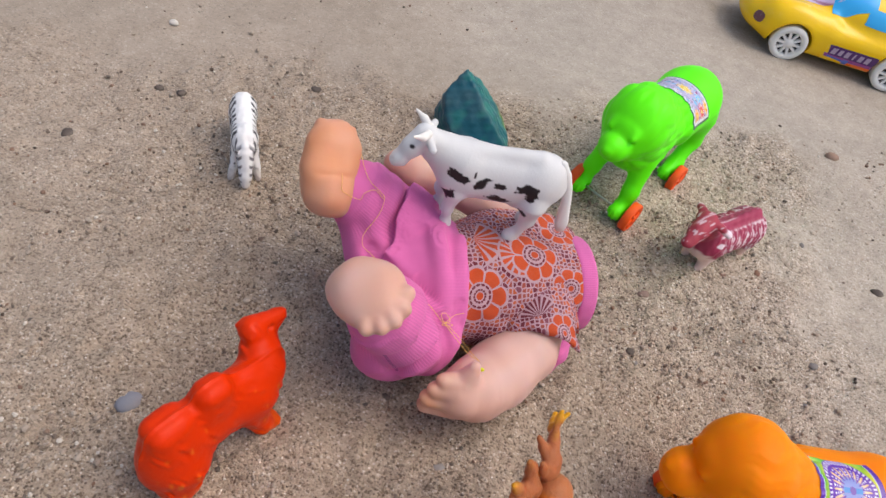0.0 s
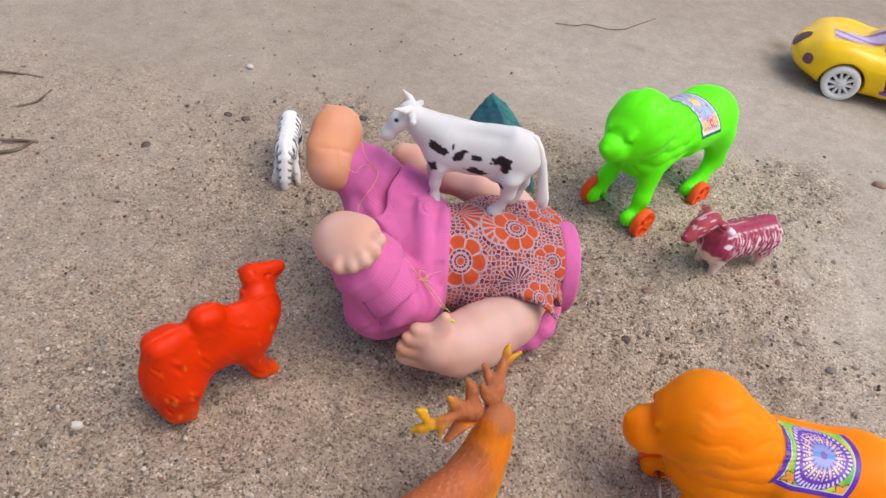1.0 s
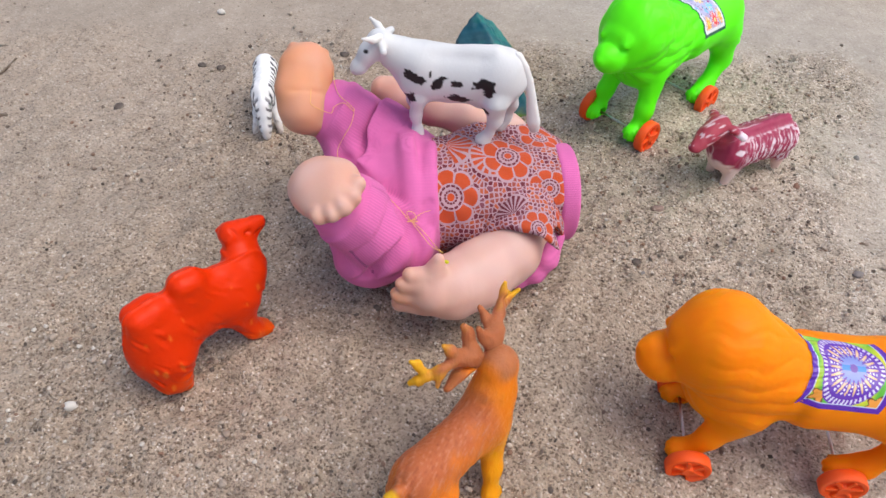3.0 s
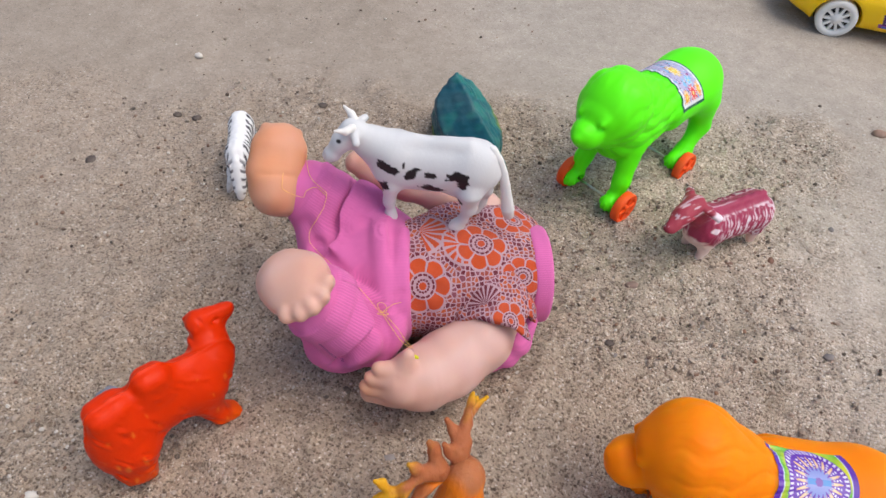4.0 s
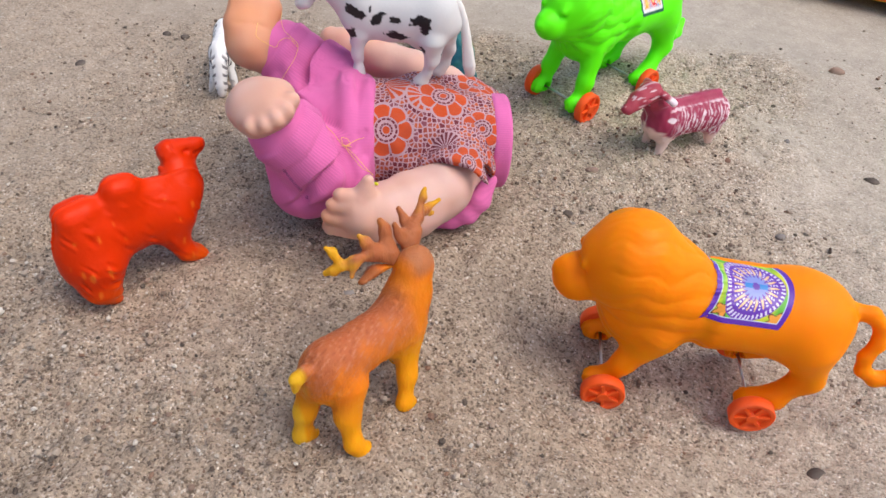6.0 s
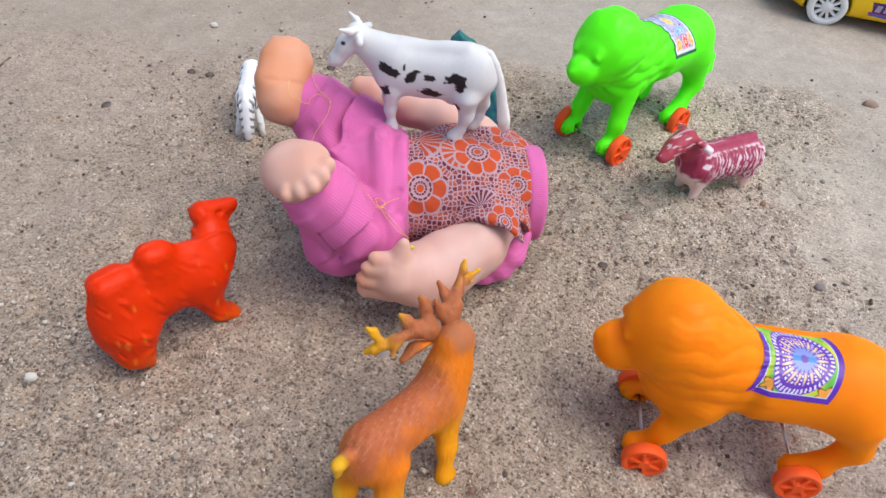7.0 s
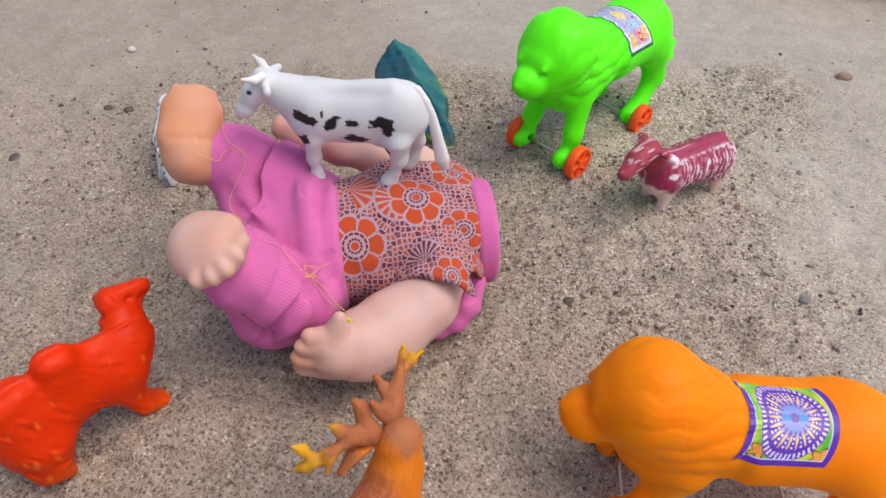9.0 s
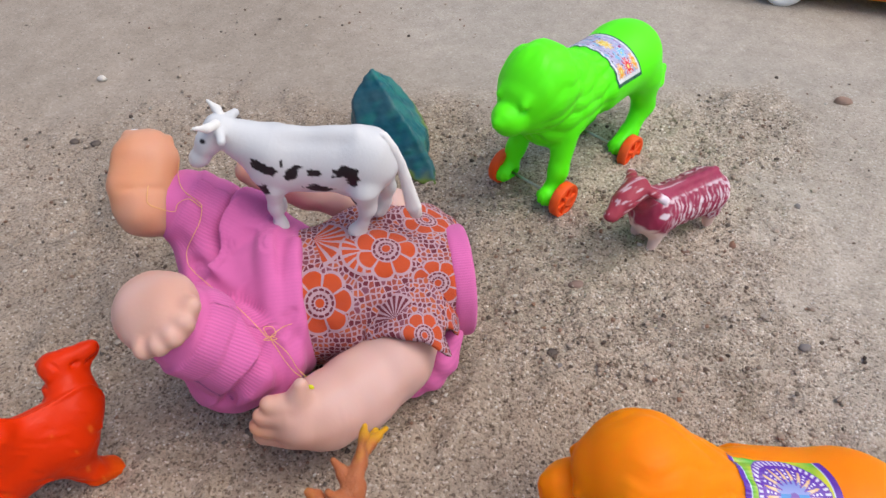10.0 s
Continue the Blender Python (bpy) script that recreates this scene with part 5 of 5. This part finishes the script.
    lining.chain([(294, 491, 33, 5), (293.5, 481, 25, 5.5), (289, 475, 18, 5.5), (281, 470, 14, 5), (271, 464, 12, 4)], 4, ((0.6, -0.3, 0.74), 0.7))

    verts, faces, slots, colours, cloth = [], [], [], [], []
    count = 0
    for slot, solid, h in ((0, bare, 0.8), (1, pants, 0.8), (2, shirt, 1.0), (2, sleeve, 1.0), (1, collar, 1.0), (1, lining, 1.1)):
        v, f = solid.net(h)
        warm = 1.35 * np.exp(-np.linalg.norm(v - (146, 482, 95), axis=1) / 34) + 0.8 * np.exp(-np.linalg.norm(v - (238, 408, 42), axis=1) / 16) + 0.35 * np.exp(-np.linalg.norm(v - (205, 418, 90), axis=1) / 14)
        colours.append(mixc((0.62, 0.40, 0.345), (0.66, 0.275, 0.13), warm + 0.08 * hash_noise(v, 20, 94)))
        if solid is pants:
            out = []
            for a, b in (((200, 428, 72), (221, 443, 42)), ((163, 487, 79), (190, 492, 60))):
                a, b = np.array(a, float), np.array(b, float)
                n = (b - a) / np.linalg.norm(b - a)
                t = (v - a) @ n
                e1 = np.cross(n, (0.3, 0.2, 1.0))
                e1 /= np.linalg.norm(e1)
                turn = np.arctan2((v - a) @ e1, (v - a) @ np.cross(n, e1)) * 18.0
                out.append((t, np.linalg.norm(v - a - np.clip(t, -30, 34)[:, None] * n, axis=1), turn))
            first = out[0][1] < out[1][1]
            t, d = np.where(first, out[0][0], out[1][0]), np.minimum(out[0][1], out[1][1])
            cuff = step(24, 21, d) * step(34, 30, t)
            turn = np.where(first, out[0][2], out[1][2])
            band = on_cloth(v)
            u = (v - WAIST) @ SPINE
            ribbed = np.where(cuff > 0.02, cuff * step(-3, -1, t) * np.where(first, 0.9, 0.6), 0.2 * step(-20, -8, u))
            stitch = np.full(len(v), 5.0)
            seams = (((207.5, 412.5, 70), (208.9, 413.6, 65.5), (209.6, 415.3, 57.2), (215.5, 417.6, 48), (216, 422.5, 38)),)
            for line in seams:
                for a, b in zip(line, line[1:]):
                    a, b = np.array(a), np.array(b)
                    k = np.clip((v - a) @ (b - a) / ((b - a) @ (b - a)), 0, 1)
                    stitch = np.minimum(stitch, np.linalg.norm(v - a - k[:, None] * (b - a), axis=1))
            cloth.append(np.stack([np.where(cuff > 0.02, turn * 0.001, band[:, 1]), stitch * 0.001, ribbed], -1))
        else:
            flat = on_sleeve(v) if solid is sleeve else on_cloth(v)
            if slot == 1:
                flat = np.stack([flat[:, 1], np.full(len(v), 5.0), np.full(len(v), 0.5)], -1)
            cloth.append(flat)
        verts.append(v)
        faces.append(f + count)
        slots.append(np.full(len(f), slot))
        count += len(v)
    me = mesh_of("doll", np.concatenate(verts) * 0.001, np.concatenate(faces))
    spots = ((260, 496, 75, 14.5), (285, 495, 62, 12.5), (241, 465, 64, 15), (268, 525, 68, 12), (225, 455, 40, 11), (262, 466, 30, 10), (300, 512, 60, 9))
    flowers = [(*on_cloth(np.array(q[:3]))[:2], q[3] * 0.001) for q in spots]
    flowers += [(*on_sleeve(np.array(q[:3]))[:2], q[3] * 0.001) for q in ((289, 468, 59, 11.5), (302, 490, 50, 10.0))]
    fan_at = lambda x, y, z: tuple(on_cloth(np.array((x, y, z)))[:2])
    fans = [(*on_sleeve(np.array((274, 471, 59)))[:2], 0.012, 2.9, False), (*fan_at(227, 490, 75), 0.016, 0.1, True), (*fan_at(252, 492, 75), 0.012, 2.6, True), (*fan_at(252, 455, 40), 0.011, 1.2, False)]
    for m in (SKIN, KNIT, printed_cotton("flowered_lace_print", flowers, fans)):
        me.materials.append(m)
    me.polygons.foreach_set("material_index", np.concatenate(slots))
    tint(me, np.concatenate(colours))
    at = me.attributes.new("cloth", "FLOAT_VECTOR", "POINT")
    at.data.foreach_set("vector", np.concatenate(cloth).ravel())
    tagged(new("doll", me), "headless vinyl doll on its back, pink trousers, flowered shirt", "doll")


doll()


# ---- gold threads ----
def thread(points, label="loose golden thread lying on the doll", knot=None):
    root = thing("thread", Matrix(), label, "thread", "golden threads")
    part("strand", tube(smooth_path([np.array(q) * 0.001 for q in points], 10), 0.00016, 5), THREAD, root)
    if knot:
        b = bmesh.new()
        bmesh.ops.create_icosphere(b, subdivisions=2, radius=0.0012, matrix=Matrix.Translation(Vector(knot) * 0.001) @ Matrix.Diagonal((1.3, 0.8, 0.7, 1)))
        part("knot", b, LIME, root, "yellow-green knotted end")


thread([(230, 440, 64), (227, 442, 68), (229, 445, 66), (232, 442, 65.5), (229, 438, 66), (232, 437, 68), (234, 440, 66), (230, 441, 64), (238, 435, 63.5), (246, 430, 63), (252, 427, 65)], knot=(254.5, 428, 58))
thread([(229, 441, 65), (239, 438, 61.5), (247, 432, 62), (252, 430, 61)])
thread([(230, 440, 65), (233, 446, 66), (237, 448, 68)])
thread([(155, 479, 99.6), (158.4, 472, 98), (160, 469, 95), (164, 470.8, 91.5), (168.5, 473.4, 89), (169.4, 475.9, 91.6), (173.4, 479, 93.2), (178.7, 479.5, 89.2)])
thread([(159, 495, 98), (164, 487, 97.5), (169.5, 481.5, 95.5), (176, 480.5, 92), (179, 479.5, 90), (179.5, 475, 85), (178, 470.5, 80.5), (175.5, 466, 74), (177, 462.5, 70), (183, 458, 71.5), (190, 455, 71), (200, 451, 71), (211, 447, 71), (221, 443, 69), (229, 440, 65)])


# ---- yellow toy car ----
def toy_car():
    root = thing("toy_car", facing(0.4905, 1.004, 0.0, -0.995, -0.10), "yellow plastic toy car with blue windows and white wheels", "toy car")
    s = Solid(7)

    def box(c, r, edge):
        c, r = np.array(c, float), np.array(r, float)
        q = r - edge
        s.add(lambda p: np.linalg.norm(np.maximum(np.abs(p - c) - q, 0), axis=-1) + np.minimum(np.max(np.abs(p - c) - q, axis=-1), 0) - edge, c - r, c + r)

    box((-6, 0, 27), (92, 47, 18), 13)
    box((56, 0, 32), (40, 44, 19), 16)
    box((-78, 0, 36), (26, 44, 17), 14)
    s.ell((84, 0, 27), (27, 43, 20))
    s.ell((-22, 0, 46), (68, 38, 31))
    s.ell((62, 34, 30), (27, 14, 22))
    s.ell((62, -34, 30), (27, 14, 22))
    for x in (60, -46):
        for q in (1, -1):
            s.cap((x, q * 40, 18), (x, q * 62, 18), 20.5, k=2, cut=True)
    moulded("body", s, 1.6, YELLOW, root)
    floor_bm = bmesh.new()
    bmesh.ops.create_cube(floor_bm, size=1.0, matrix=Matrix.Translation((0, 0, 0.016)) @ Matrix.Diagonal((0.17, 0.07, 0.012, 1)))
    bmesh.ops.bevel(floor_bm, geom=floor_bm.edges[:], offset=0.003, segments=2, affect="EDGES")
    part("chassis", floor_bm, BLACK, root, "black chassis")

    def patch(name, fn, u0, u1, v0, v1, material, lift, label, paint=None, n=30, m=20, rounded=False):
        """A panel lying on the body, shot on to it along fn's way."""
        u, v = np.meshgrid(np.linspace(u0, u1, n), np.linspace(v0, v1, m), indexing="ij")
        if rounded:
            a, b = np.meshgrid(np.linspace(-1, 1, n), np.linspace(-1, 1, m), indexing="ij")
            u = (u0 + u1) / 2 + (u1 - u0) / 2 * a * np.sqrt(1 - 0.42 * b * b)
            v = (v0 + v1) / 2 + (v1 - v0) / 2 * b * np.sqrt(1 - 0.42 * a * a)
        start, way = fn(u, v)
        lo, hi = np.zeros_like(u), np.full_like(u, 70.0)
        for _ in range(24):
            mid = (lo + hi) / 2
            out = s.at(start + way * mid[..., None]) > 0
            lo, hi = np.where(out, mid, lo), np.where(out, hi, mid)
        p = (start + way * (lo - lift)[..., None]).reshape(-1, 3)
        i, j = np.meshgrid(np.arange(n - 1), np.arange(m - 1), indexing="ij")
        q = np.stack([i * m + j, (i + 1) * m + j, (i + 1) * m + j + 1, i * m + j + 1], -1).reshape(-1, 4)
        me = mesh_of(name, p * 0.001, q)
        if paint is not None:
            tint(me, paint((u.ravel() - u0) / (u1 - u0), (v.ravel() - v0) / (v1 - v0)))
        part_mesh(name, me, material, root, label)

    down = lambda u, v: (np.stack([u, v, np.full_like(u, 90.0)], -1), np.array((0, 0, -1.0)))
    flank = lambda u, v: (np.stack([u, np.full_like(u, 70.0), v], -1), np.array((0, -1.0, 0)))
    ahead = lambda u, v: (np.stack([np.full_like(u, 130.0), u, v], -1), np.array((-1.0, 0, 0)))
    patch("windscreen", down, -4, 33, -30, 30, BLUE, 0.5, "bright blue windscreen")
    patch("side_window", flank, -58, 2, 52, 66, BLUE, 0.5, "bright blue side window")
    bonnet = lambda u, v: mixc((0.62, 0.50, 0.72), (0.30, 0.12, 0.20), step(0.1, 0.6, np.sin(u * 14 + v * 9) - 0.2))
    patch("bonnet_sticker", down, 12, 79, 0, 20, STICKER, 0.4, "lilac bonnet sticker", bonnet)

    def stripes(u, v):
        put = lambda c, m, col: np.where(m[:, None], np.array(col), c)
        c = np.tile(np.array((0.93, 0.58, 0.003)), (len(u), 1))
        c = put(c, (v > 0.30) & (v < 0.52) & (u > 0.02 + 0.1 * (0.5 - v)), (0.30, 0.06, 0.26))
        c = put(c, (v > 0.34 - 0.3 * u) & (v < 0.46 - 0.25 * u) & (u > 0.08), (0.10, 0.13, 0.50))
        c = put(c, (v > 0.06) & (v < 0.30) & (u > 0.48) & (u < 0.92), (0.86, 0.17, 0.015))
        c = put(c, (v > 0.10) & (v < 0.42) & (u > 0.40) & (u < 0.49), (0.09, 0.14, 0.52))
        return put(c, (v > 0.47) & (u > 0.12 - 0.08 * v) & (u < 0.98 - 0.05 * v), (0.085, 0.03, 0.13))

    patch("side_sticker", flank, 26, -30, 11, 30, STICKER, 0.4, "dark purple, blue and orange side sticker", stripes, n=90, m=50)
    for i, (wide, high) in enumerate(((6.0, 5.6), (4.6, 5.2), (5.4, 5.6), (2.2, 5.4), (5.2, 5.4), (5.6, 5.6))):
        bar = bmesh.new()
        bmesh.ops.create_cube(bar, size=1.0, matrix=Matrix.Diagonal((wide * 0.00078, 0.0004, high * 0.0011, 1)))
        bmesh.ops.transform(bar, matrix=Matrix(((1, 0, -0.18, 0), (0, 1, 0, 0), (0, 0, 1, 0), (0, 0, 0, 1))), verts=bar.verts)
        part("lettering_bar", bar, LILAC, root, "pale slanted bar", pose(0.0170 - 0.0068 * i, 0.0474, 0.0245), False)

    def corner(q):
        way, across = np.array((-0.8, -0.6 * q, 0.0)), np.array((-0.6, 0.8 * q, 0.0))
        return lambda u, v: (np.array((92.0, 34.0 * q, 0)) - way * 50 + across * u[..., None] + np.array((0, 0, 1.0)) * v[..., None], way)

    for q in (1, -1):
        patch("headlight", corner(q), -6, 6, 26, 36, glassy("lamp_glass", (0.16, 0.06, 0.07), 0.15), 0.6, "dark headlight", rounded=True)
    patch("grille", ahead, -2, 14, 29, 45, glassy("grille_glass", (0.10, 0.04, 0.06), 0.25), 0.6, "dark grille", rounded=True)
    for x in (60, -46):
        for q in (1, -1):
            w = part("wheel", lathe([(0, -0.008), (0.015, -0.008), (0.0178, -0.006), (0.0178, 0.003), (0.0166, 0.005), (0.0118, 0.0048), (0.0112, 0.001), (0, 0.001)], 36), WHITE, root, "white wheel with spokes", pose(x * 0.001, q * 0.0435, 0.0178, 0, 0, 0 if q > 0 else 180))
            # A flat black ring over the white disc paints the shade between spokes
            part("gap_shade", lathe([(0.0035, 0.0014), (0.0114, 0.0014)], 36), BLACK, w, "black ring standing in for the shade between spokes")
            part("hub", lathe([(0, 0.0046), (0.005, 0.0042), (0.006, 0.0016)], 20), WHITE, w)
            for i in range(10):
                b = bmesh.new()
                bmesh.ops.create_cube(b, size=1.0, matrix=Matrix.Rotation(i * math.tau / 10, 4, "Y") @ Matrix.Translation((0.0078, 0.0028, 0)) @ Matrix.Diagonal((0.0086, 0.0028, 0.0024, 1)))
                part("spoke", b, WHITE, w, smooth=False)


toy_car()


# ---- pebbles, twigs and loose grains ----
def lump(seed, cuts=2):
    bm = bmesh.new()
    bmesh.ops.create_icosphere(bm, subdivisions=cuts, radius=1.0)
    rng = random.Random(seed)
    off = Vector((rng.uniform(0, 50), rng.uniform(0, 50), rng.uniform(0, 50)))
    for v in bm.verts:
        v.co *= 1 + 0.35 * noise.noise(v.co * 1.1 + off)
    v = np.array([tuple(q.co) for q in bm.verts])
    f = np.array([[q.index for q in p.verts] for p in bm.faces])
    bm.free()
    return v, f


def pebble(x, y, size, colour, flat=0.6, turn=0.0, label="small grey pebble lying on the sand"):
    v, f = lump(int(x * 9000 + y * 777))
    me = mesh_of("pebble", v * (size, size * 0.75, size * flat), f)
    tint(me, np.tile(np.array(colour), (len(v), 1)))
    me.materials.append(STONE)
    ob = new("pebble", me)
    ob.matrix_world = pose(x, y, float(ground_height(x, y)) + size * flat * 0.45, 0, 0, turn)
    tagged(ob, label, "pebble", "pebbles on the sand")


GREY, DARK, BROWN, PALE = (0.20, 0.18, 0.17), (0.09, 0.07, 0.06), (0.24, 0.13, 0.09), (0.60, 0.56, 0.50)
pebble(0.104, 0.311, 0.0035, PALE, 0.7, 30, "pale quartz pebble lying on the sand")
pebble(0.179, 0.396, 0.0042, DARK, 0.5, 40, "dark flat pebble beside the camel")
pebble(0.261, 0.389, 0.0044, GREY, 0.5, 10)
pebble(0.253, 0.398, 0.0030, GREY, 0.6, 80)
pebble(0.393, 0.614, 0.0030, (0.20, 0.12, 0.09), 0.5, 20, "brown pebble beside the sheep")
pebble(0.420, 0.633, 0.0044, BROWN, 0.5, 60, "brown pebble beside the sheep")
pebble(0.483, 0.812, 0.0062, (0.30, 0.19, 0.14), 0.55, 15, "large reddish brown pebble on bare earth")
pebble(0.455, 0.684, 0.0028, GREY, 0.6, 70, "dark pebble on the sand")
pebble(0.497, 0.416, 0.0052, DARK, 0.5, 25, "dark pebble on the sand")
pebble(0.311, 0.315, 0.0046, GREY, 0.5, 45)
pebble(0.099, 0.372, 0.0075, (0.22, 0.22, 0.25), 0.45, 60, "blue-grey stone chip behind the camel")
pebble(0.328, 0.467, 0.0026, DARK, 0.7, 5, "dark pebble on the sand")
pebble(0.328, 0.420, 0.0024, DARK, 0.7, 50, "dark pebble on the sand")
pebble(0.461, 0.570, 0.0036, GREY, 0.6, 33)
pebble(0.327, 0.461, 0.0028, GREY, 0.6, 12)
pebble(0.514, 0.666, 0.0048, DARK, 0.5, 15, "dark pebble on bare earth")
pebble(0.481, 0.529, 0.0028, DARK, 0.6, 50, "dark pebble on the sand")
pebble(0.338, 0.516, 0.0032, DARK, 0.6, 20, "dark pebble on the sand")
pebble(0.343, 0.510, 0.0026, GREY, 0.6, 70)
pebble(0.3395, 0.5635, 0.0040, (0.24, 0.16, 0.13), 0.5, 35, "brown pebble on the sand")
pebble(0.328, 0.483, 0.0024, PALE, 0.7, 10, "pale quartz pebble lying on the sand")
pebble(-0.045, 0.521, 0.0048, DARK, 0.45, 80, "dark pebble on bare earth")
pebble(-0.024, 0.592, 0.0036, DARK, 0.5, 30, "dark pebble on bare earth")
pebble(-0.0085, 0.595, 0.0038, DARK, 0.5, 60, "dark pebble on bare earth")
pebble(-0.057, 0.665, 0.0038, PALE, 0.6, 20, "pale quartz pebble on bare earth")
pebble(0.0695, 0.653, 0.0042, DARK, 0.5, 5, "dark pebble on the sand")
pebble(0.254, 0.400, 0.0038, (0.30, 0.27, 0.25), 0.6, 40)


def loose_grains(name, count, small, big, seed, label, area, keep, palette, sunk):
    rng = np.random.RandomState(seed)
    shapes = [lump(900 + i, 1) for i in range(8)]
    x0, x1, y0, y1 = area
    x, y = rng.uniform(x0, x1, count * 8), rng.uniform(y0, y1, count * 8)
    stay = rng.uniform(size=count * 8) < keep(coarse_part(x, y))
    x, y = x[stay][:count], y[stay][:count]
    z = ground_height(x, y) + 0.0022 * coarse_part(x, y)
    verts, faces, cols, n = [], [], [], 0
    for i in range(len(x)):
        v, f = shapes[rng.randint(8)]
        r = small + (big - small) * rng.uniform() ** 3.6
        a = rng.uniform(0, 6.283)
        c, s_ = math.cos(a), math.sin(a)
        q = v * (r, r * rng.uniform(0.6, 1), r * rng.uniform(0.5, 0.8))
        q = np.stack([q[:, 0] * c - q[:, 1] * s_, q[:, 0] * s_ + q[:, 1] * c, q[:, 2]], -1)
        verts.append(q + (x[i], y[i], z[i] + r * sunk))
        faces.append(f + n)
        cols.append(np.tile(palette[rng.randint(len(palette))], (len(v), 1)))
        n += len(v)
    me = mesh_of(name, np.concatenate(verts), np.concatenate(faces), False)
    tint(me, np.concatenate(cols))
    me.materials.append(STONE)
    tagged(new(name, me), label, "gravel", kind="stuff")


MIXED = 0.9 * np.array(((0.08, 0.06, 0.048), (0.15, 0.105, 0.08), (0.22, 0.16, 0.12), (0.34, 0.265, 0.205), (0.40, 0.32, 0.25), (0.46, 0.38, 0.305), (0.46, 0.38, 0.305), (0.52, 0.44, 0.36), (0.26, 0.15, 0.10), (0.64, 0.58, 0.5)))
DARKER = np.array(((0.07, 0.052, 0.042), (0.11, 0.08, 0.062), (0.16, 0.11, 0.085), (0.20, 0.12, 0.085)))
EARTHY = 0.9 * np.array(((0.47, 0.39, 0.31), (0.44, 0.36, 0.285), (0.40, 0.325, 0.255), (0.34, 0.26, 0.20)))
loose_grains("gravel", 14000, 0.0005, 0.0016, 5, "loose brown and grey grains scattered on the sand", (-0.25, 0.65, 0.2, 0.85), lambda c: 0.06 + 0.94 * c ** 1.5, MIXED, 0.1)
loose_grains("dark_grains", 1500, 0.0007, 0.0020, 8, "scattered dark brown grains on the sand", (-0.22, 0.62, 0.22, 0.85), lambda c: 0.12 + 0.88 * c, DARKER, 0.15)
loose_grains("crumbs_of_earth", 5000, 0.0007, 0.0023, 6, "soft crumbs of pale brown earth on the sand", (-0.25, 0.62, 0.25, 0.95), lambda c: 0.01 + 0.35 * c + 1.0 * c * (1 - c), EARTHY, -0.1)


def twig(points, radius, label):
    root = thing("twig", Matrix(), label, "twig", "twigs on the ground")
    pts = [(x, y, float(ground_height(x, y)) + 0.002) for x, y in points]
    part("stalk", tube(smooth_path(pts, 6), radius, 6), BARK, root)


BARK = plastic("dry_bark", (0.12, 0.085, 0.06), 0.85, 600.0, 0.0004, 0.4)
twig([(-0.150, 0.440), (-0.125, 0.448), (-0.112, 0.462), (-0.111, 0.476)], 0.0016, "dark dry twig lying on the earth")
twig([(-0.135, 0.462), (-0.120, 0.472), (-0.108, 0.478)], 0.0012, "dark dry twig lying on the earth")
twig([(-0.160, 0.498), (-0.152, 0.515), (-0.156, 0.535)], 0.0010, "thin dry stalk lying on the earth")
twig([(-0.215, 0.528), (-0.190, 0.540), (-0.165, 0.548)], 0.0009, "thin dry stalk lying on the earth")
wire = thing("wire", Matrix(), "thin dark bent wire lying on bare earth", "wire")
part("strand", tube(smooth_path([(x, y, float(ground_height(x, y)) + 0.0012) for x, y in ((0.145, 0.931), (0.158, 0.936), (0.166, 0.940), (0.175, 0.951), (0.190, 0.954), (0.202, 0.957), (0.214, 0.969), (0.222, 0.988), (0.236, 1.02))], 6), 0.00042, 6), BARK, wire)
